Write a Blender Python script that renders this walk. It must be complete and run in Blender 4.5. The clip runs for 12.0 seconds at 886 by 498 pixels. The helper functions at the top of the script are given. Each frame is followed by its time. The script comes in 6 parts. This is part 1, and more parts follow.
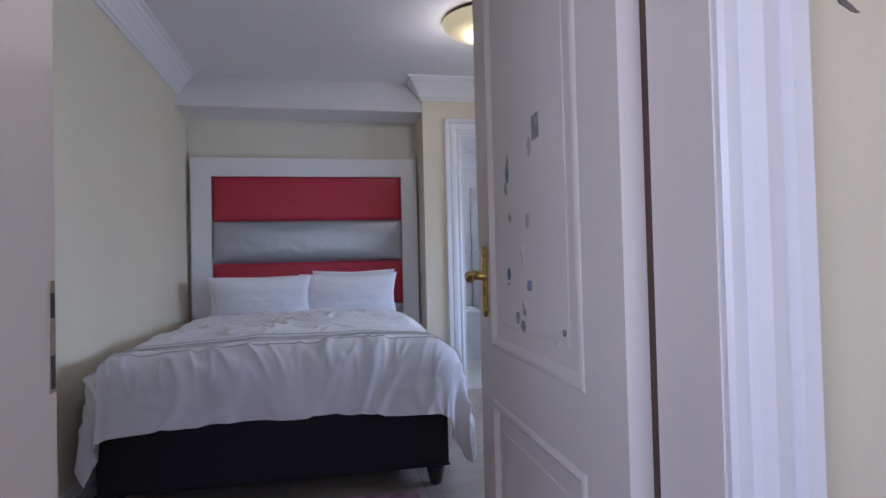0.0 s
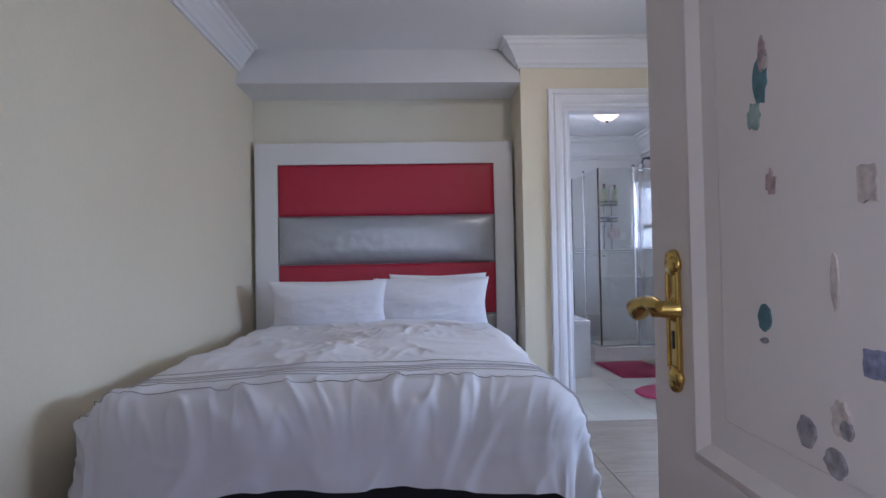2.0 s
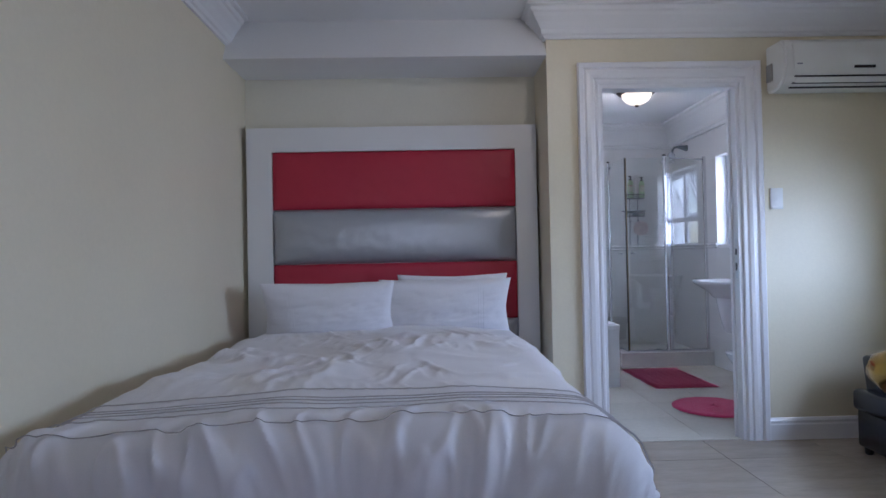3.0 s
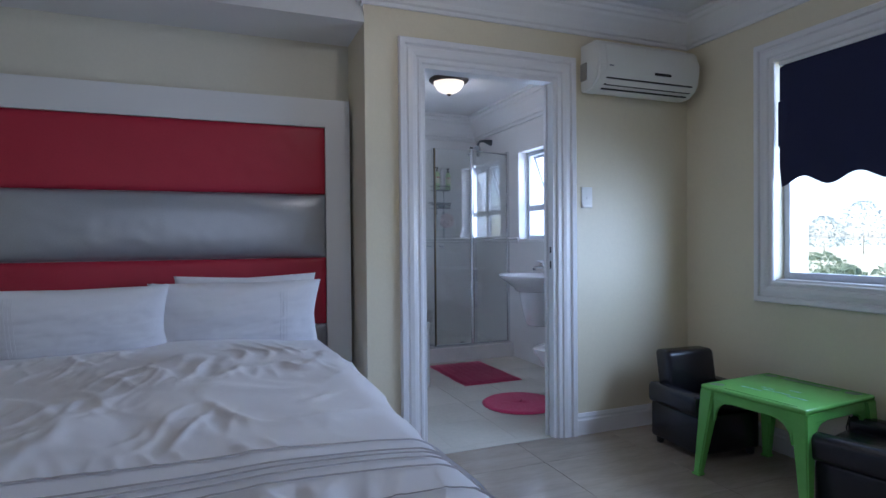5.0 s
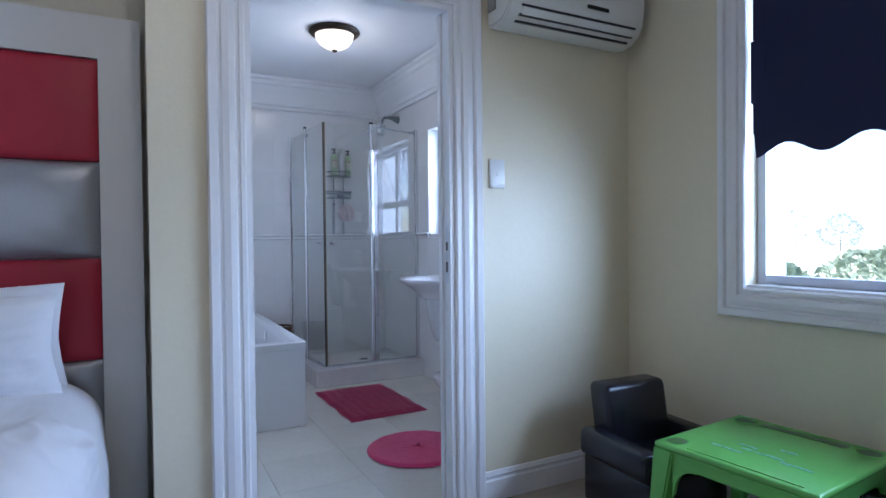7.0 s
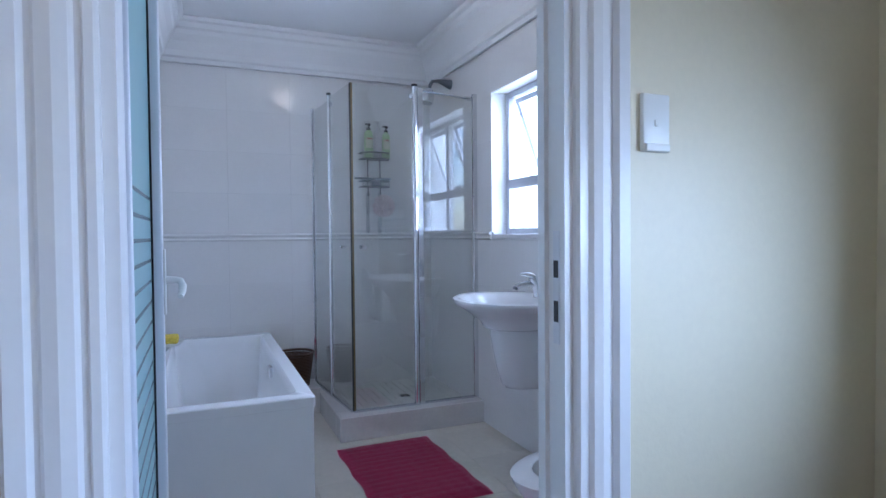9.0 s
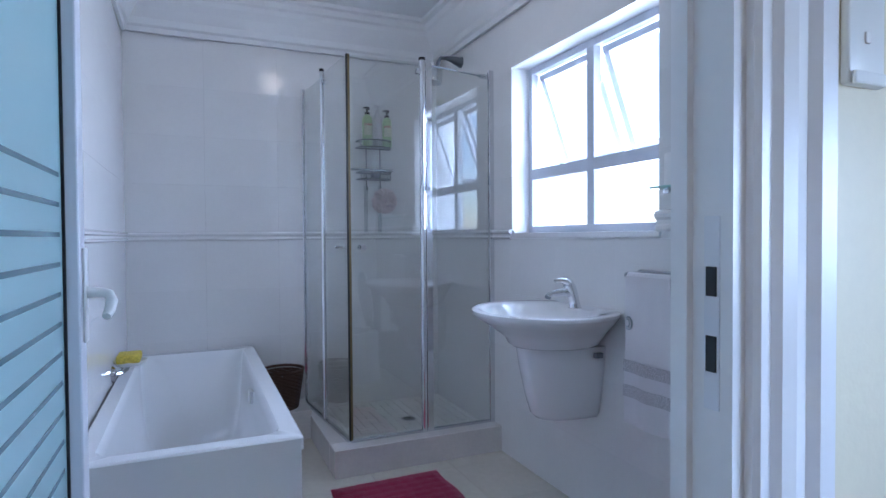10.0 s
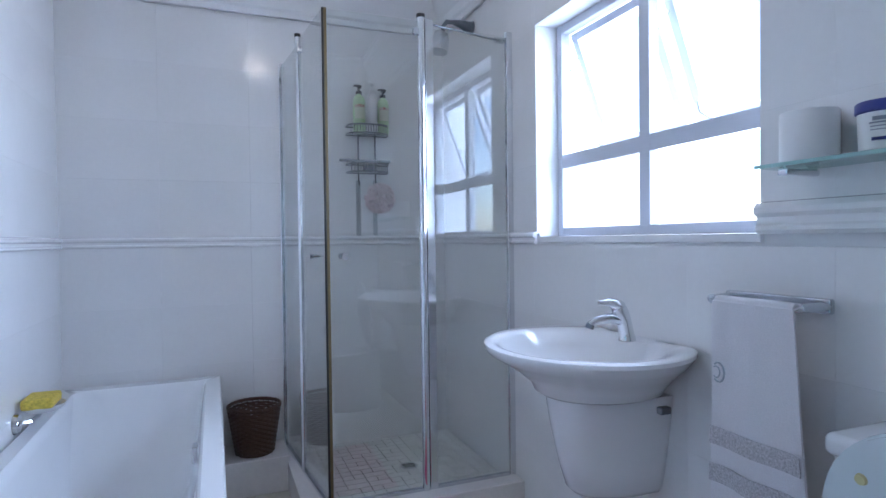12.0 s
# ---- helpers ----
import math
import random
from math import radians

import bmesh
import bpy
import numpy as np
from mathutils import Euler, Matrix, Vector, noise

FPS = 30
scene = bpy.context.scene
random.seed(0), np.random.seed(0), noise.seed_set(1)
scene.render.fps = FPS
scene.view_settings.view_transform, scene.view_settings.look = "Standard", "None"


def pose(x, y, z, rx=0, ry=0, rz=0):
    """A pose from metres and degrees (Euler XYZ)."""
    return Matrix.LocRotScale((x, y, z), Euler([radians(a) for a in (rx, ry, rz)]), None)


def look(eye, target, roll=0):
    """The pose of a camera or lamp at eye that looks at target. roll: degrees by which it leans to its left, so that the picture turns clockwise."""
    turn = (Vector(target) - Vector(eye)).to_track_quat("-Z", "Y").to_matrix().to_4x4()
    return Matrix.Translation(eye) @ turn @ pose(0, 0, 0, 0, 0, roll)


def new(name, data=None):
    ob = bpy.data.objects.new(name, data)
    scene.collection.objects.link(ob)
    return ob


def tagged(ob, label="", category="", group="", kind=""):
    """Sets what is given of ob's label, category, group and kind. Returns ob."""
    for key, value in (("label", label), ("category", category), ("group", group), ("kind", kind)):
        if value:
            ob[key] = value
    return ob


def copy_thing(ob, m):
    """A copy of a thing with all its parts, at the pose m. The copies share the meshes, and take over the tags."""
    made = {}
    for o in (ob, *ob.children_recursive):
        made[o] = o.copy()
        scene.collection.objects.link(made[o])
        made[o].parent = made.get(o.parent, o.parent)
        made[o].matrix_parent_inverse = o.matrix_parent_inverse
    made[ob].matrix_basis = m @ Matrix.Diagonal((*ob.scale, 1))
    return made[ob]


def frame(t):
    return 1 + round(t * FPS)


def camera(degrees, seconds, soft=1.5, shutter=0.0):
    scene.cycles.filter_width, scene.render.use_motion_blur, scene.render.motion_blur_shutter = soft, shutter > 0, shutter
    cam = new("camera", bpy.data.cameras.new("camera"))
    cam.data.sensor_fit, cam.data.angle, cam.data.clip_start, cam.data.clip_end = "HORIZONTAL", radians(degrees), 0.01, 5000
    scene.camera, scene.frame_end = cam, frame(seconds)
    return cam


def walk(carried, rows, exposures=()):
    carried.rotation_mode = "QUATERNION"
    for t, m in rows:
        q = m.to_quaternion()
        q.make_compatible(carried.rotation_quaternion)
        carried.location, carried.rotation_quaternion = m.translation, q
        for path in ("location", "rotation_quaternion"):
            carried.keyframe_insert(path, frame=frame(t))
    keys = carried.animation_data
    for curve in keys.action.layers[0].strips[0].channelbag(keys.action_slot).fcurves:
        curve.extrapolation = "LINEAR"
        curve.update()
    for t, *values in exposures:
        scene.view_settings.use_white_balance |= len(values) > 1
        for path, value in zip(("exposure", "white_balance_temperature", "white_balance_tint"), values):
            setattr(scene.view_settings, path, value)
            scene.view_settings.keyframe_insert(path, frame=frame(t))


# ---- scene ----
cam = camera(75.4, 12.0)
PATH = [
    (0, (0.244, 0.127, 1.043), (0.638, 2.088, 1.083), -1.4),
    (0.5, (0.242, 0.257, 1.052), (0.534, 2.236, 1.092), -1.4),
    (1, (0.271, 0.448, 1.058), (0.472, 2.437, 1.099), -1.2),
    (1.5, (0.299, 0.643, 1.052), (0.44, 2.637, 1.094), -1.2),
    (2, (0.323, 0.912, 1.072), (0.406, 2.91, 1.112), -1.1),
    (2.5, (0.335, 1.134, 1.061), (0.37, 3.133, 1.098), -1.1),
    (2.7, (0.332, 1.238, 1.067), (0.361, 3.238, 1.103), -1.2),
    (4.3, (0.252, 1.632, 1.140), (0.674, 3.587, 1.115), -0.5),
    (4.5, (0.272, 1.675, 1.139), (0.789, 3.606, 1.113), -0.5),
    (5, (0.313, 1.817, 1.138), (1.044, 3.678, 1.111), -0.5),
    (5.5, (0.375, 1.962, 1.140), (1.273, 3.748, 1.112), -0.5),
    (6, (0.568, 2.152, 1.124), (1.527, 3.907, 1.094), -0.5),
    (6.5, (0.774, 2.334, 1.117), (1.732, 4.089, 1.082), -0.6),
    (7, (0.988, 2.582, 1.110), (1.916, 4.353, 1.077), -0.6),
    (7.2, (1.042, 2.665, 1.116), (1.961, 4.441, 1.082), -0.6),
    (8.8, (1.380, 3.546, 1.155), (2.162, 5.387, 1.106), -0.5),
    (9, (1.437, 3.684, 1.155), (2.212, 5.527, 1.104), -0.5),
    (9.5, (1.486, 3.961, 1.146), (2.266, 5.802, 1.098), -0.5),
    (10, (1.538, 4.172, 1.138), (2.335, 6.006, 1.094), -0.4),
    (10.5, (1.608, 4.397, 1.134), (2.433, 6.219, 1.095), -0.4),
    (11, (1.680, 4.545, 1.135), (2.520, 6.360, 1.097), -0.4),
    (11.5, (1.772, 4.661, 1.140), (2.599, 6.482, 1.105), -0.5),
    (12, (1.833, 4.729, 1.148), (2.573, 6.586, 1.113), -0.7),
]
# seconds, stops, kelvin, tint
EXPOSURES = [(0.0, 1.56, 5650, 26), (1.0, 1.85, 5700, 25), (1.8, 1.80, 5700, 24), (2.5, 1.57, 5650, 23), (4.5, 1.37, 5450, 20), (5.5, 1.2, 5350, 18), (7.0, 1.63, 5300, 18), (9.0, 1.68, 5300, 18), (9.5, 1.62, 5300, 18), (10.5, 1.76, 5350, 18), (11.0, 1.85, 5400, 18), (12.0, 1.88, 5420, 18)]
walk(cam, [(t, look(eye, target, roll)) for t, eye, target, roll in PATH], EXPOSURES)

# ---- world and sun ----
world = bpy.data.worlds.new("world")
scene.world = world
world.use_nodes = True
wn = world.node_tree
sky = wn.nodes.new("ShaderNodeTexSky")
sky.sky_type, sky.sun_disc = "NISHITA", False
SUN_EL, SUN_AZ = radians(52), radians(352)
sky.sun_elevation, sky.sun_rotation = SUN_EL, SUN_AZ
wn.links.new(sky.outputs[0], wn.nodes["Background"].inputs[0])
wn.nodes["Background"].inputs[1].default_value = 0.15
sun = new("sun", bpy.data.lights.new("sun", "SUN"))
sun.data.energy, sun.data.angle, sun.data.color = 4.5, radians(0.5), (1.0, 0.95, 0.88)
sun.matrix_world = look((math.sin(SUN_AZ) * math.cos(SUN_EL) * 20, math.cos(SUN_AZ) * math.cos(SUN_EL) * 20, math.sin(SUN_EL) * 20), (0, 0, 0))


COOL = (0.74, 0.86, 1.0)


def area(name, eye, target, w, h, power, color):
    ob = new(name, bpy.data.lights.new(name, "AREA"))
    ob.data.shape, ob.data.size, ob.data.size_y = "RECTANGLE", w, h
    ob.data.energy, ob.data.color = power, color
    ob.matrix_world = look(eye, target)
    return ob


area("daylight_bedroom", (3.72, 2.92, 1.45), (0.9, 4.2, 0.75), 1.6, 0.95, 30, (0.64, 0.81, 1.0))
# two fill lamps added in the unseen hall to brighten the entrance and headboard
area("hall_fill", (0.6, -1.42, 1.5), (0.5, 0, 1.3), 1.2, 1.2, 3.4, (0.86, 0.88, 1.0))
area("hall_fill_west", (-1.25, -0.35, 1.4), (0.6, 1.0, 1.2), 1.0, 1.1, 5.2, (0.86, 0.88, 1.0))
area("daylight_bathroom", (3.95, 6.25, 1.75), (0, 6.1, 1.1), 1.9, 1.6, 48, COOL)


def bulb(name, place, power, color, radius=0.05):
    ob = new(name, bpy.data.lights.new(name, "POINT"))
    ob.data.energy, ob.data.color, ob.data.shadow_soft_size = power, color, radius
    ob.location = place
    return ob


bulb("bathroom_bulb", (2.14, 6.30, 2.40), 1.2, (1.0, 0.86, 0.66))
bulb("bedroom_bulb", (1.20, 3.45, 2.34), 2.5, (1.0, 0.90, 0.76))


# ---- materials ----
def material(name, color, rough=0.5, metal=0.0, grain=0.0, grain_scale=60, stain=0.0, stain_scale=2.0, bump=0.0, bump_scale=200,
             spec=0.5, sheen=0.0, coat=0.0, stretch=(1, 1, 1), island=0.0, transmission=0.0, subsurface=0.0):
    m = bpy.data.materials.new(name)
    m.use_nodes = True
    nt = m.node_tree
    b = nt.nodes["Principled BSDF"]
    b.inputs["Roughness"].default_value = rough
    b.inputs["Metallic"].default_value = metal
    b.inputs["Specular IOR Level"].default_value = spec
    b.inputs["Sheen Weight"].default_value = sheen
    b.inputs["Coat Weight"].default_value = coat
    b.inputs["Transmission Weight"].default_value = transmission
    co = nt.nodes.new("ShaderNodeTexCoord")
    mp = nt.nodes.new("ShaderNodeMapping")
    mp.inputs["Scale"].default_value = stretch
    nt.links.new(co.outputs["Object"], mp.inputs[0])
    vec = mp.outputs[0]
    rgb = nt.nodes.new("ShaderNodeRGB")
    rgb.outputs[0].default_value = (*color, 1)
    out = rgb.outputs[0]
    for amount, scale, detail in ((grain, grain_scale, 4), (stain, stain_scale, 5)):
        if amount:
            nz = nt.nodes.new("ShaderNodeTexNoise")
            nz.inputs["Scale"].default_value, nz.inputs["Detail"].default_value = scale, detail
            nt.links.new(vec, nz.inputs["Vector"])
            mr = nt.nodes.new("ShaderNodeMapRange")
            mr.inputs["From Min"].default_value, mr.inputs["From Max"].default_value = 0.3, 0.7
            mr.inputs["To Min"].default_value, mr.inputs["To Max"].default_value = 1 - amount, 1 + amount
            nt.links.new(nz.outputs["Fac"], mr.inputs["Value"])
            mx = nt.nodes.new("ShaderNodeVectorMath")
            mx.operation = "SCALE"
            nt.links.new(out, mx.inputs[0])
            nt.links.new(mr.outputs[0], mx.inputs["Scale"])
            out = mx.outputs[0]
    if island:
        oi = nt.nodes.new("ShaderNodeObjectInfo")
        mr = nt.nodes.new("ShaderNodeMapRange")
        mr.inputs["To Min"].default_value, mr.inputs["To Max"].default_value = 1 - island, 1 + island
        nt.links.new(oi.outputs["Random"], mr.inputs["Value"])
        mx = nt.nodes.new("ShaderNodeVectorMath")
        mx.operation = "SCALE"
        nt.links.new(out, mx.inputs[0])
        nt.links.new(mr.outputs[0], mx.inputs["Scale"])
        out = mx.outputs[0]
    nt.links.new(out, b.inputs["Base Color"])
    if bump:
        nz = nt.nodes.new("ShaderNodeTexNoise")
        nz.inputs["Scale"].default_value, nz.inputs["Detail"].default_value = bump_scale, 3
        nt.links.new(vec, nz.inputs["Vector"])
        bp = nt.nodes.new("ShaderNodeBump")
        bp.inputs["Strength"].default_value, bp.inputs["Distance"].default_value = bump, 0.002
        nt.links.new(nz.outputs["Fac"], bp.inputs["Height"])
        nt.links.new(bp.outputs[0], b.inputs["Normal"])
    return m


CREAM = material("cream wall paint", (0.74, 0.67, 0.505), 0.45, grain=0.015, stain=0.03, stain_scale=1.3, bump=0.25, bump_scale=90)
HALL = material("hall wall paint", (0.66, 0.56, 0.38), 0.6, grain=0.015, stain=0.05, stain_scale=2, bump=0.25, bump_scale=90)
NICHE = material("warm white wall paint", (0.74, 0.71, 0.60), 0.5, grain=0.015, stain=0.03, bump=0.25, bump_scale=90)
WHITE = material("white ceiling paint", (0.80, 0.80, 0.80), 0.7, grain=0.01, stain=0.02, bump=0.15, bump_scale=80)
GLOSS = material("white gloss woodwork paint", (0.80, 0.79, 0.80), 0.3, grain=0.01, stain=0.02, bump=0.1, bump_scale=40)
DOORPAINT = material("off-white door paint", (0.76, 0.70, 0.65), 0.35, grain=0.01, stain=0.03, bump=0.15, bump_scale=60)
BOARD = material("white melamine board", (0.74, 0.74, 0.74), 0.4, stain=0.02)
TILE_WALL = material("glossy white wall tile", (0.78, 0.77, 0.76), 0.12, grain=0.01, stain=0.03, stain_scale=1.5)
TILE_FLOOR = material("cream glossy floor tile", (0.66, 0.62, 0.54), 0.15, grain=0.03, grain_scale=30, stain=0.04, island=0.02)
TILE_BED = material("beige porcelain floor tile", (0.38, 0.32, 0.26), 0.20, grain=0.06, grain_scale=14, stain=0.12, stain_scale=2.5, stretch=(1, 5, 1), island=0.04)
MOSAIC = material("stone mosaic tile", (0.68, 0.67, 0.63), 0.4, grain=0.08, grain_scale=50, island=0.06)
GROUT = material("grey grout", (0.32, 0.31, 0.29), 0.9, grain=0.05)
GROUT_L = material("white grout", (0.80, 0.79, 0.78), 0.6, grain=0.05)
RED = material("red leatherette", (0.42, 0.018, 0.045), 0.42, grain=0.06, grain_scale=200, stain=0.05, bump=0.3, bump_scale=500)
SILVER = material("silver leatherette", (0.40, 0.42, 0.46), 0.28, metal=0.45, grain=0.04, grain_scale=200, stain=0.04, bump=0.3, bump_scale=400)
LINEN = material("white cotton bedding", (0.78, 0.77, 0.80), 0.85, grain=0.02, grain_scale=300, stain=0.02, bump=0.4, bump_scale=600, sheen=0.2)
# grey for the stitched pleats, with the shade of the tucks painted in
PLEAT_SHADE = material("pleat grey with painted shade", (0.47, 0.45, 0.46), 0.9, grain=0.06, grain_scale=300)
BASE = material("black bed base fabric", (0.012, 0.011, 0.016), 0.8, grain=0.1, grain_scale=250, bump=0.4, bump_scale=500)
BLACKP = material("black plastic", (0.012, 0.012, 0.014), 0.35)
LEATHER = material("black leatherette", (0.011, 0.011, 0.018), 0.24, grain=0.08, grain_scale=150, bump=0.35, bump_scale=260, spec=0.55)
CHROME = material("polished chrome", (0.75, 0.76, 0.78), 0.08, metal=1.0)
ALU = material("brushed aluminium", (0.62, 0.64, 0.68), 0.25, metal=1.0, grain=0.03, grain_scale=200)
BRASS = material("polished brass", (0.56, 0.40, 0.12), 0.2, metal=1.0, grain=0.12, grain_scale=60)
NAVY = material("navy blind fabric", (0.012, 0.015, 0.058), 0.85, grain=0.08, grain_scale=300, bump=0.3, bump_scale=600)
GREEN = material("lime green plastic", (0.17, 0.50, 0.11), 0.27, grain=0.02, stain=0.05, stain_scale=8, bump=0.1, bump_scale=150)
PINK = material("deep pink cotton tufts", (0.60, 0.035, 0.14), 0.95, grain=0.15, grain_scale=200, stain=0.06, bump=1.0, bump_scale=350, sheen=0.3)
CERAMIC = material("white glazed ceramic", (0.80, 0.80, 0.81), 0.07, spec=0.6)
ACRYLIC = material("white bath acrylic", (0.80, 0.81, 0.82), 0.12, stain=0.01)
WICKER = material("dark brown wicker", (0.085, 0.042, 0.026), 0.6, grain=0.25, grain_scale=90)
TOWEL = material("white terry towel", (0.74, 0.72, 0.74), 0.95, grain=0.05, grain_scale=400, bump=0.9, bump_scale=500)
TOWELBAND = material("grey woven towel band", (0.50, 0.48, 0.50), 0.95, grain=0.3, grain_scale=250, bump=0.8, bump_scale=400)
PLASTICW = material("white plastic", (0.78, 0.78, 0.76), 0.3, stain=0.01)
ACW = material("ivory white plastic", (0.72, 0.71, 0.66), 0.35, stain=0.03)
TRAYMARBLE = material("white marble tray tile", (0.70, 0.67, 0.65), 0.15, grain=0.03, stain=0.06, stain_scale=6)
BRONZE = material("dark bronze", (0.05, 0.035, 0.025), 0.4, metal=0.8)
SEALBROWN = material("brown rubber seal", (0.16, 0.12, 0.05), 0.5)
LAWN = material("dry grass ground", (0.42, 0.40, 0.26), 0.9, grain=0.2, grain_scale=2, stain=0.2, stain_scale=0.1)
BARK = material("bark", (0.12, 0.09, 0.06), 0.9, grain=0.2, grain_scale=10)
PALEWALL = material("pale plaster", (0.72, 0.70, 0.64), 0.8, stain=0.05)


def glass(name, color=(1, 1, 1), rough=0.0, base=0.05):
    m = bpy.data.materials.new(name)
    m.use_nodes = True
    nt = m.node_tree
    nt.nodes.clear()
    out = nt.nodes.new("ShaderNodeOutputMaterial")
    mix = nt.nodes.new("ShaderNodeMixShader")
    tr = nt.nodes.new("ShaderNodeBsdfTransparent")
    gl = nt.nodes.new("ShaderNodeBsdfGlossy")
    lw = nt.nodes.new("ShaderNodeLayerWeight")
    pw = nt.nodes.new("ShaderNodeMath")
    pw.operation, pw.inputs[1].default_value = "POWER", 5.0
    fr = nt.nodes.new("ShaderNodeMath")
    fr.operation, fr.inputs[1].default_value, fr.inputs[2].default_value = "MULTIPLY_ADD", 0.92, base
    nt.links.new(lw.outputs["Facing"], pw.inputs[0])
    nt.links.new(pw.outputs[0], fr.inputs[0])
    tr.inputs[0].default_value = (*color, 1)
    gl.inputs["Roughness"].default_value = rough
    nt.links.new(fr.outputs[0], mix.inputs[0])
    nt.links.new(tr.outputs[0], mix.inputs[1])
    nt.links.new(gl.outputs[0], mix.inputs[2])
    nt.links.new(mix.outputs[0], out.inputs[0])
    return m


GLASS = glass("clear window glass", (0.98, 0.99, 0.99))
WIRE_DARK = material("dull grey metal", (0.22, 0.24, 0.27), 0.3, metal=0.9)
SHOWERGLASS = glass("shower glass", (0.975, 0.988, 0.982), 0.0, 0.12)
SHELFGLASS = glass("green-edged glass", (0.80, 0.92, 0.90))


def frosted(name, color, rough, weight):
    m = material(name, color, rough)
    nt = m.node_tree
    b = nt.nodes["Principled BSDF"]
    out = nt.nodes["Material Output"]
    tl = nt.nodes.new("ShaderNodeBsdfTranslucent")
    tl.inputs[0].default_value = (*color, 1)
    mix = nt.nodes.new("ShaderNodeMixShader")
    mix.inputs[0].default_value = weight
    nt.links.new(b.outputs[0], mix.inputs[1])
    nt.links.new(tl.outputs[0], mix.inputs[2])
    nt.links.new(mix.outputs[0], out.inputs[0])
    return m


FROST = frosted("frosted glass", (0.66, 0.84, 0.86), 0.12, 0.5)
# far leaves: distance haze is put into the colour, paler than LEAF
FARLEAF = frosted("foliage paled for haze", (0.36, 0.43, 0.41), 0.6, 0.5)
LEAF = frosted("translucent foliage", (0.30, 0.36, 0.22), 0.6, 0.55)


def glowing(name, color, strength, base=(0.8, 0.75, 0.6)):
    m = material(name, base, 0.3)
    b = m.node_tree.nodes["Principled BSDF"]
    b.inputs["Emission Color"].default_value = (*color, 1)
    b.inputs["Emission Strength"].default_value = strength
    return m


LAMPGLASS = glowing("lit alabaster glass", (1.0, 0.84, 0.58), 0.42)
DIMGLASS = glowing("dim alabaster glass", (1.0, 0.86, 0.45), 0.13, (0.70, 0.62, 0.36))


# ---- builders ----
ORIGIN = {}


def thing(name, loc, label, category, group=""):
    ob = new(name)
    ob.location = loc
    ob.empty_display_size = 0.1
    ORIGIN[ob.name] = Vector(loc)
    return tagged(ob, label, category, group)


def mesh(name, bm, mats, smooth=False):
    me = bpy.data.meshes.new(name)
    bmesh.ops.recalc_face_normals(bm, faces=bm.faces)
    bm.to_mesh(me)
    bm.free()
    for m in mats if isinstance(mats, (list, tuple)) else (mats,):
        me.materials.append(m)
    if smooth:
        me.shade_smooth()
        me.set_sharp_from_angle(angle=radians(40))
    return me


def part(name, bm, mat, parent, label="", smooth=False):
    """A mesh part given in world places, kept from the parent's origin."""
    o = ORIGIN[parent.name]
    bmesh.ops.translate(bm, verts=bm.verts, vec=-o)
    ob = new(name, mesh(name, bm, mat, smooth))
    ob.parent = parent
    ORIGIN[ob.name] = o
    return tagged(ob, label)


def solid(name, bm, mat, loc, label, category, group="", smooth=False, kind=""):
    """A thing of one mesh, given in world places."""
    bmesh.ops.translate(bm, verts=bm.verts, vec=-Vector(loc))
    ob = new(name, mesh(name, bm, mat, smooth))
    ob.location = loc
    ORIGIN[ob.name] = Vector(loc)
    return tagged(ob, label, category, group, kind)


def structure(name, bm, mat, label="", smooth=False, category=""):
    ob = new(name, mesh(name, bm, mat, smooth))
    ORIGIN[ob.name] = Vector((0, 0, 0))
    return tagged(ob, label, category, kind="structure")


def thicken(b, d):
    """Gives a sheet an inner face d behind it and closes the rim."""
    bmesh.ops.recalc_face_normals(b, faces=b.faces)
    b.normal_update()
    rim = [e for e in b.edges if len(e.link_faces) == 1]
    inner = {v: b.verts.new(v.co - v.normal * d) for v in list(b.verts)}
    for f in list(b.faces):
        b.faces.new([inner[v] for v in reversed(f.verts)])
    for e in rim:
        p, q = e.verts
        b.faces.new((p, q, inner[q], inner[p]))
    return b


def box(x0, x1, y0, y1, z0, z1, bevel=0.0, seg=2, bm=None, mat=0):
    new_bm = bmesh.new()
    bmesh.ops.create_cube(new_bm, size=1, matrix=Matrix.Translation(((x0 + x1) / 2, (y0 + y1) / 2, (z0 + z1) / 2)) @ Matrix.Diagonal((abs(x1 - x0), abs(y1 - y0), abs(z1 - z0), 1)))
    if bevel:
        bmesh.ops.bevel(new_bm, geom=new_bm.edges[:], offset=bevel, segments=seg, affect="EDGES", profile=0.5)
    return join(bm, new_bm, mat)


def join(bm, other, mat=0):
    for f in other.faces:
        f.material_index = mat
    if bm is None:
        return other
    me = bpy.data.meshes.new("tmp")
    other.to_mesh(me)
    other.free()
    bm.from_mesh(me)
    bpy.data.meshes.remove(me)
    return bm


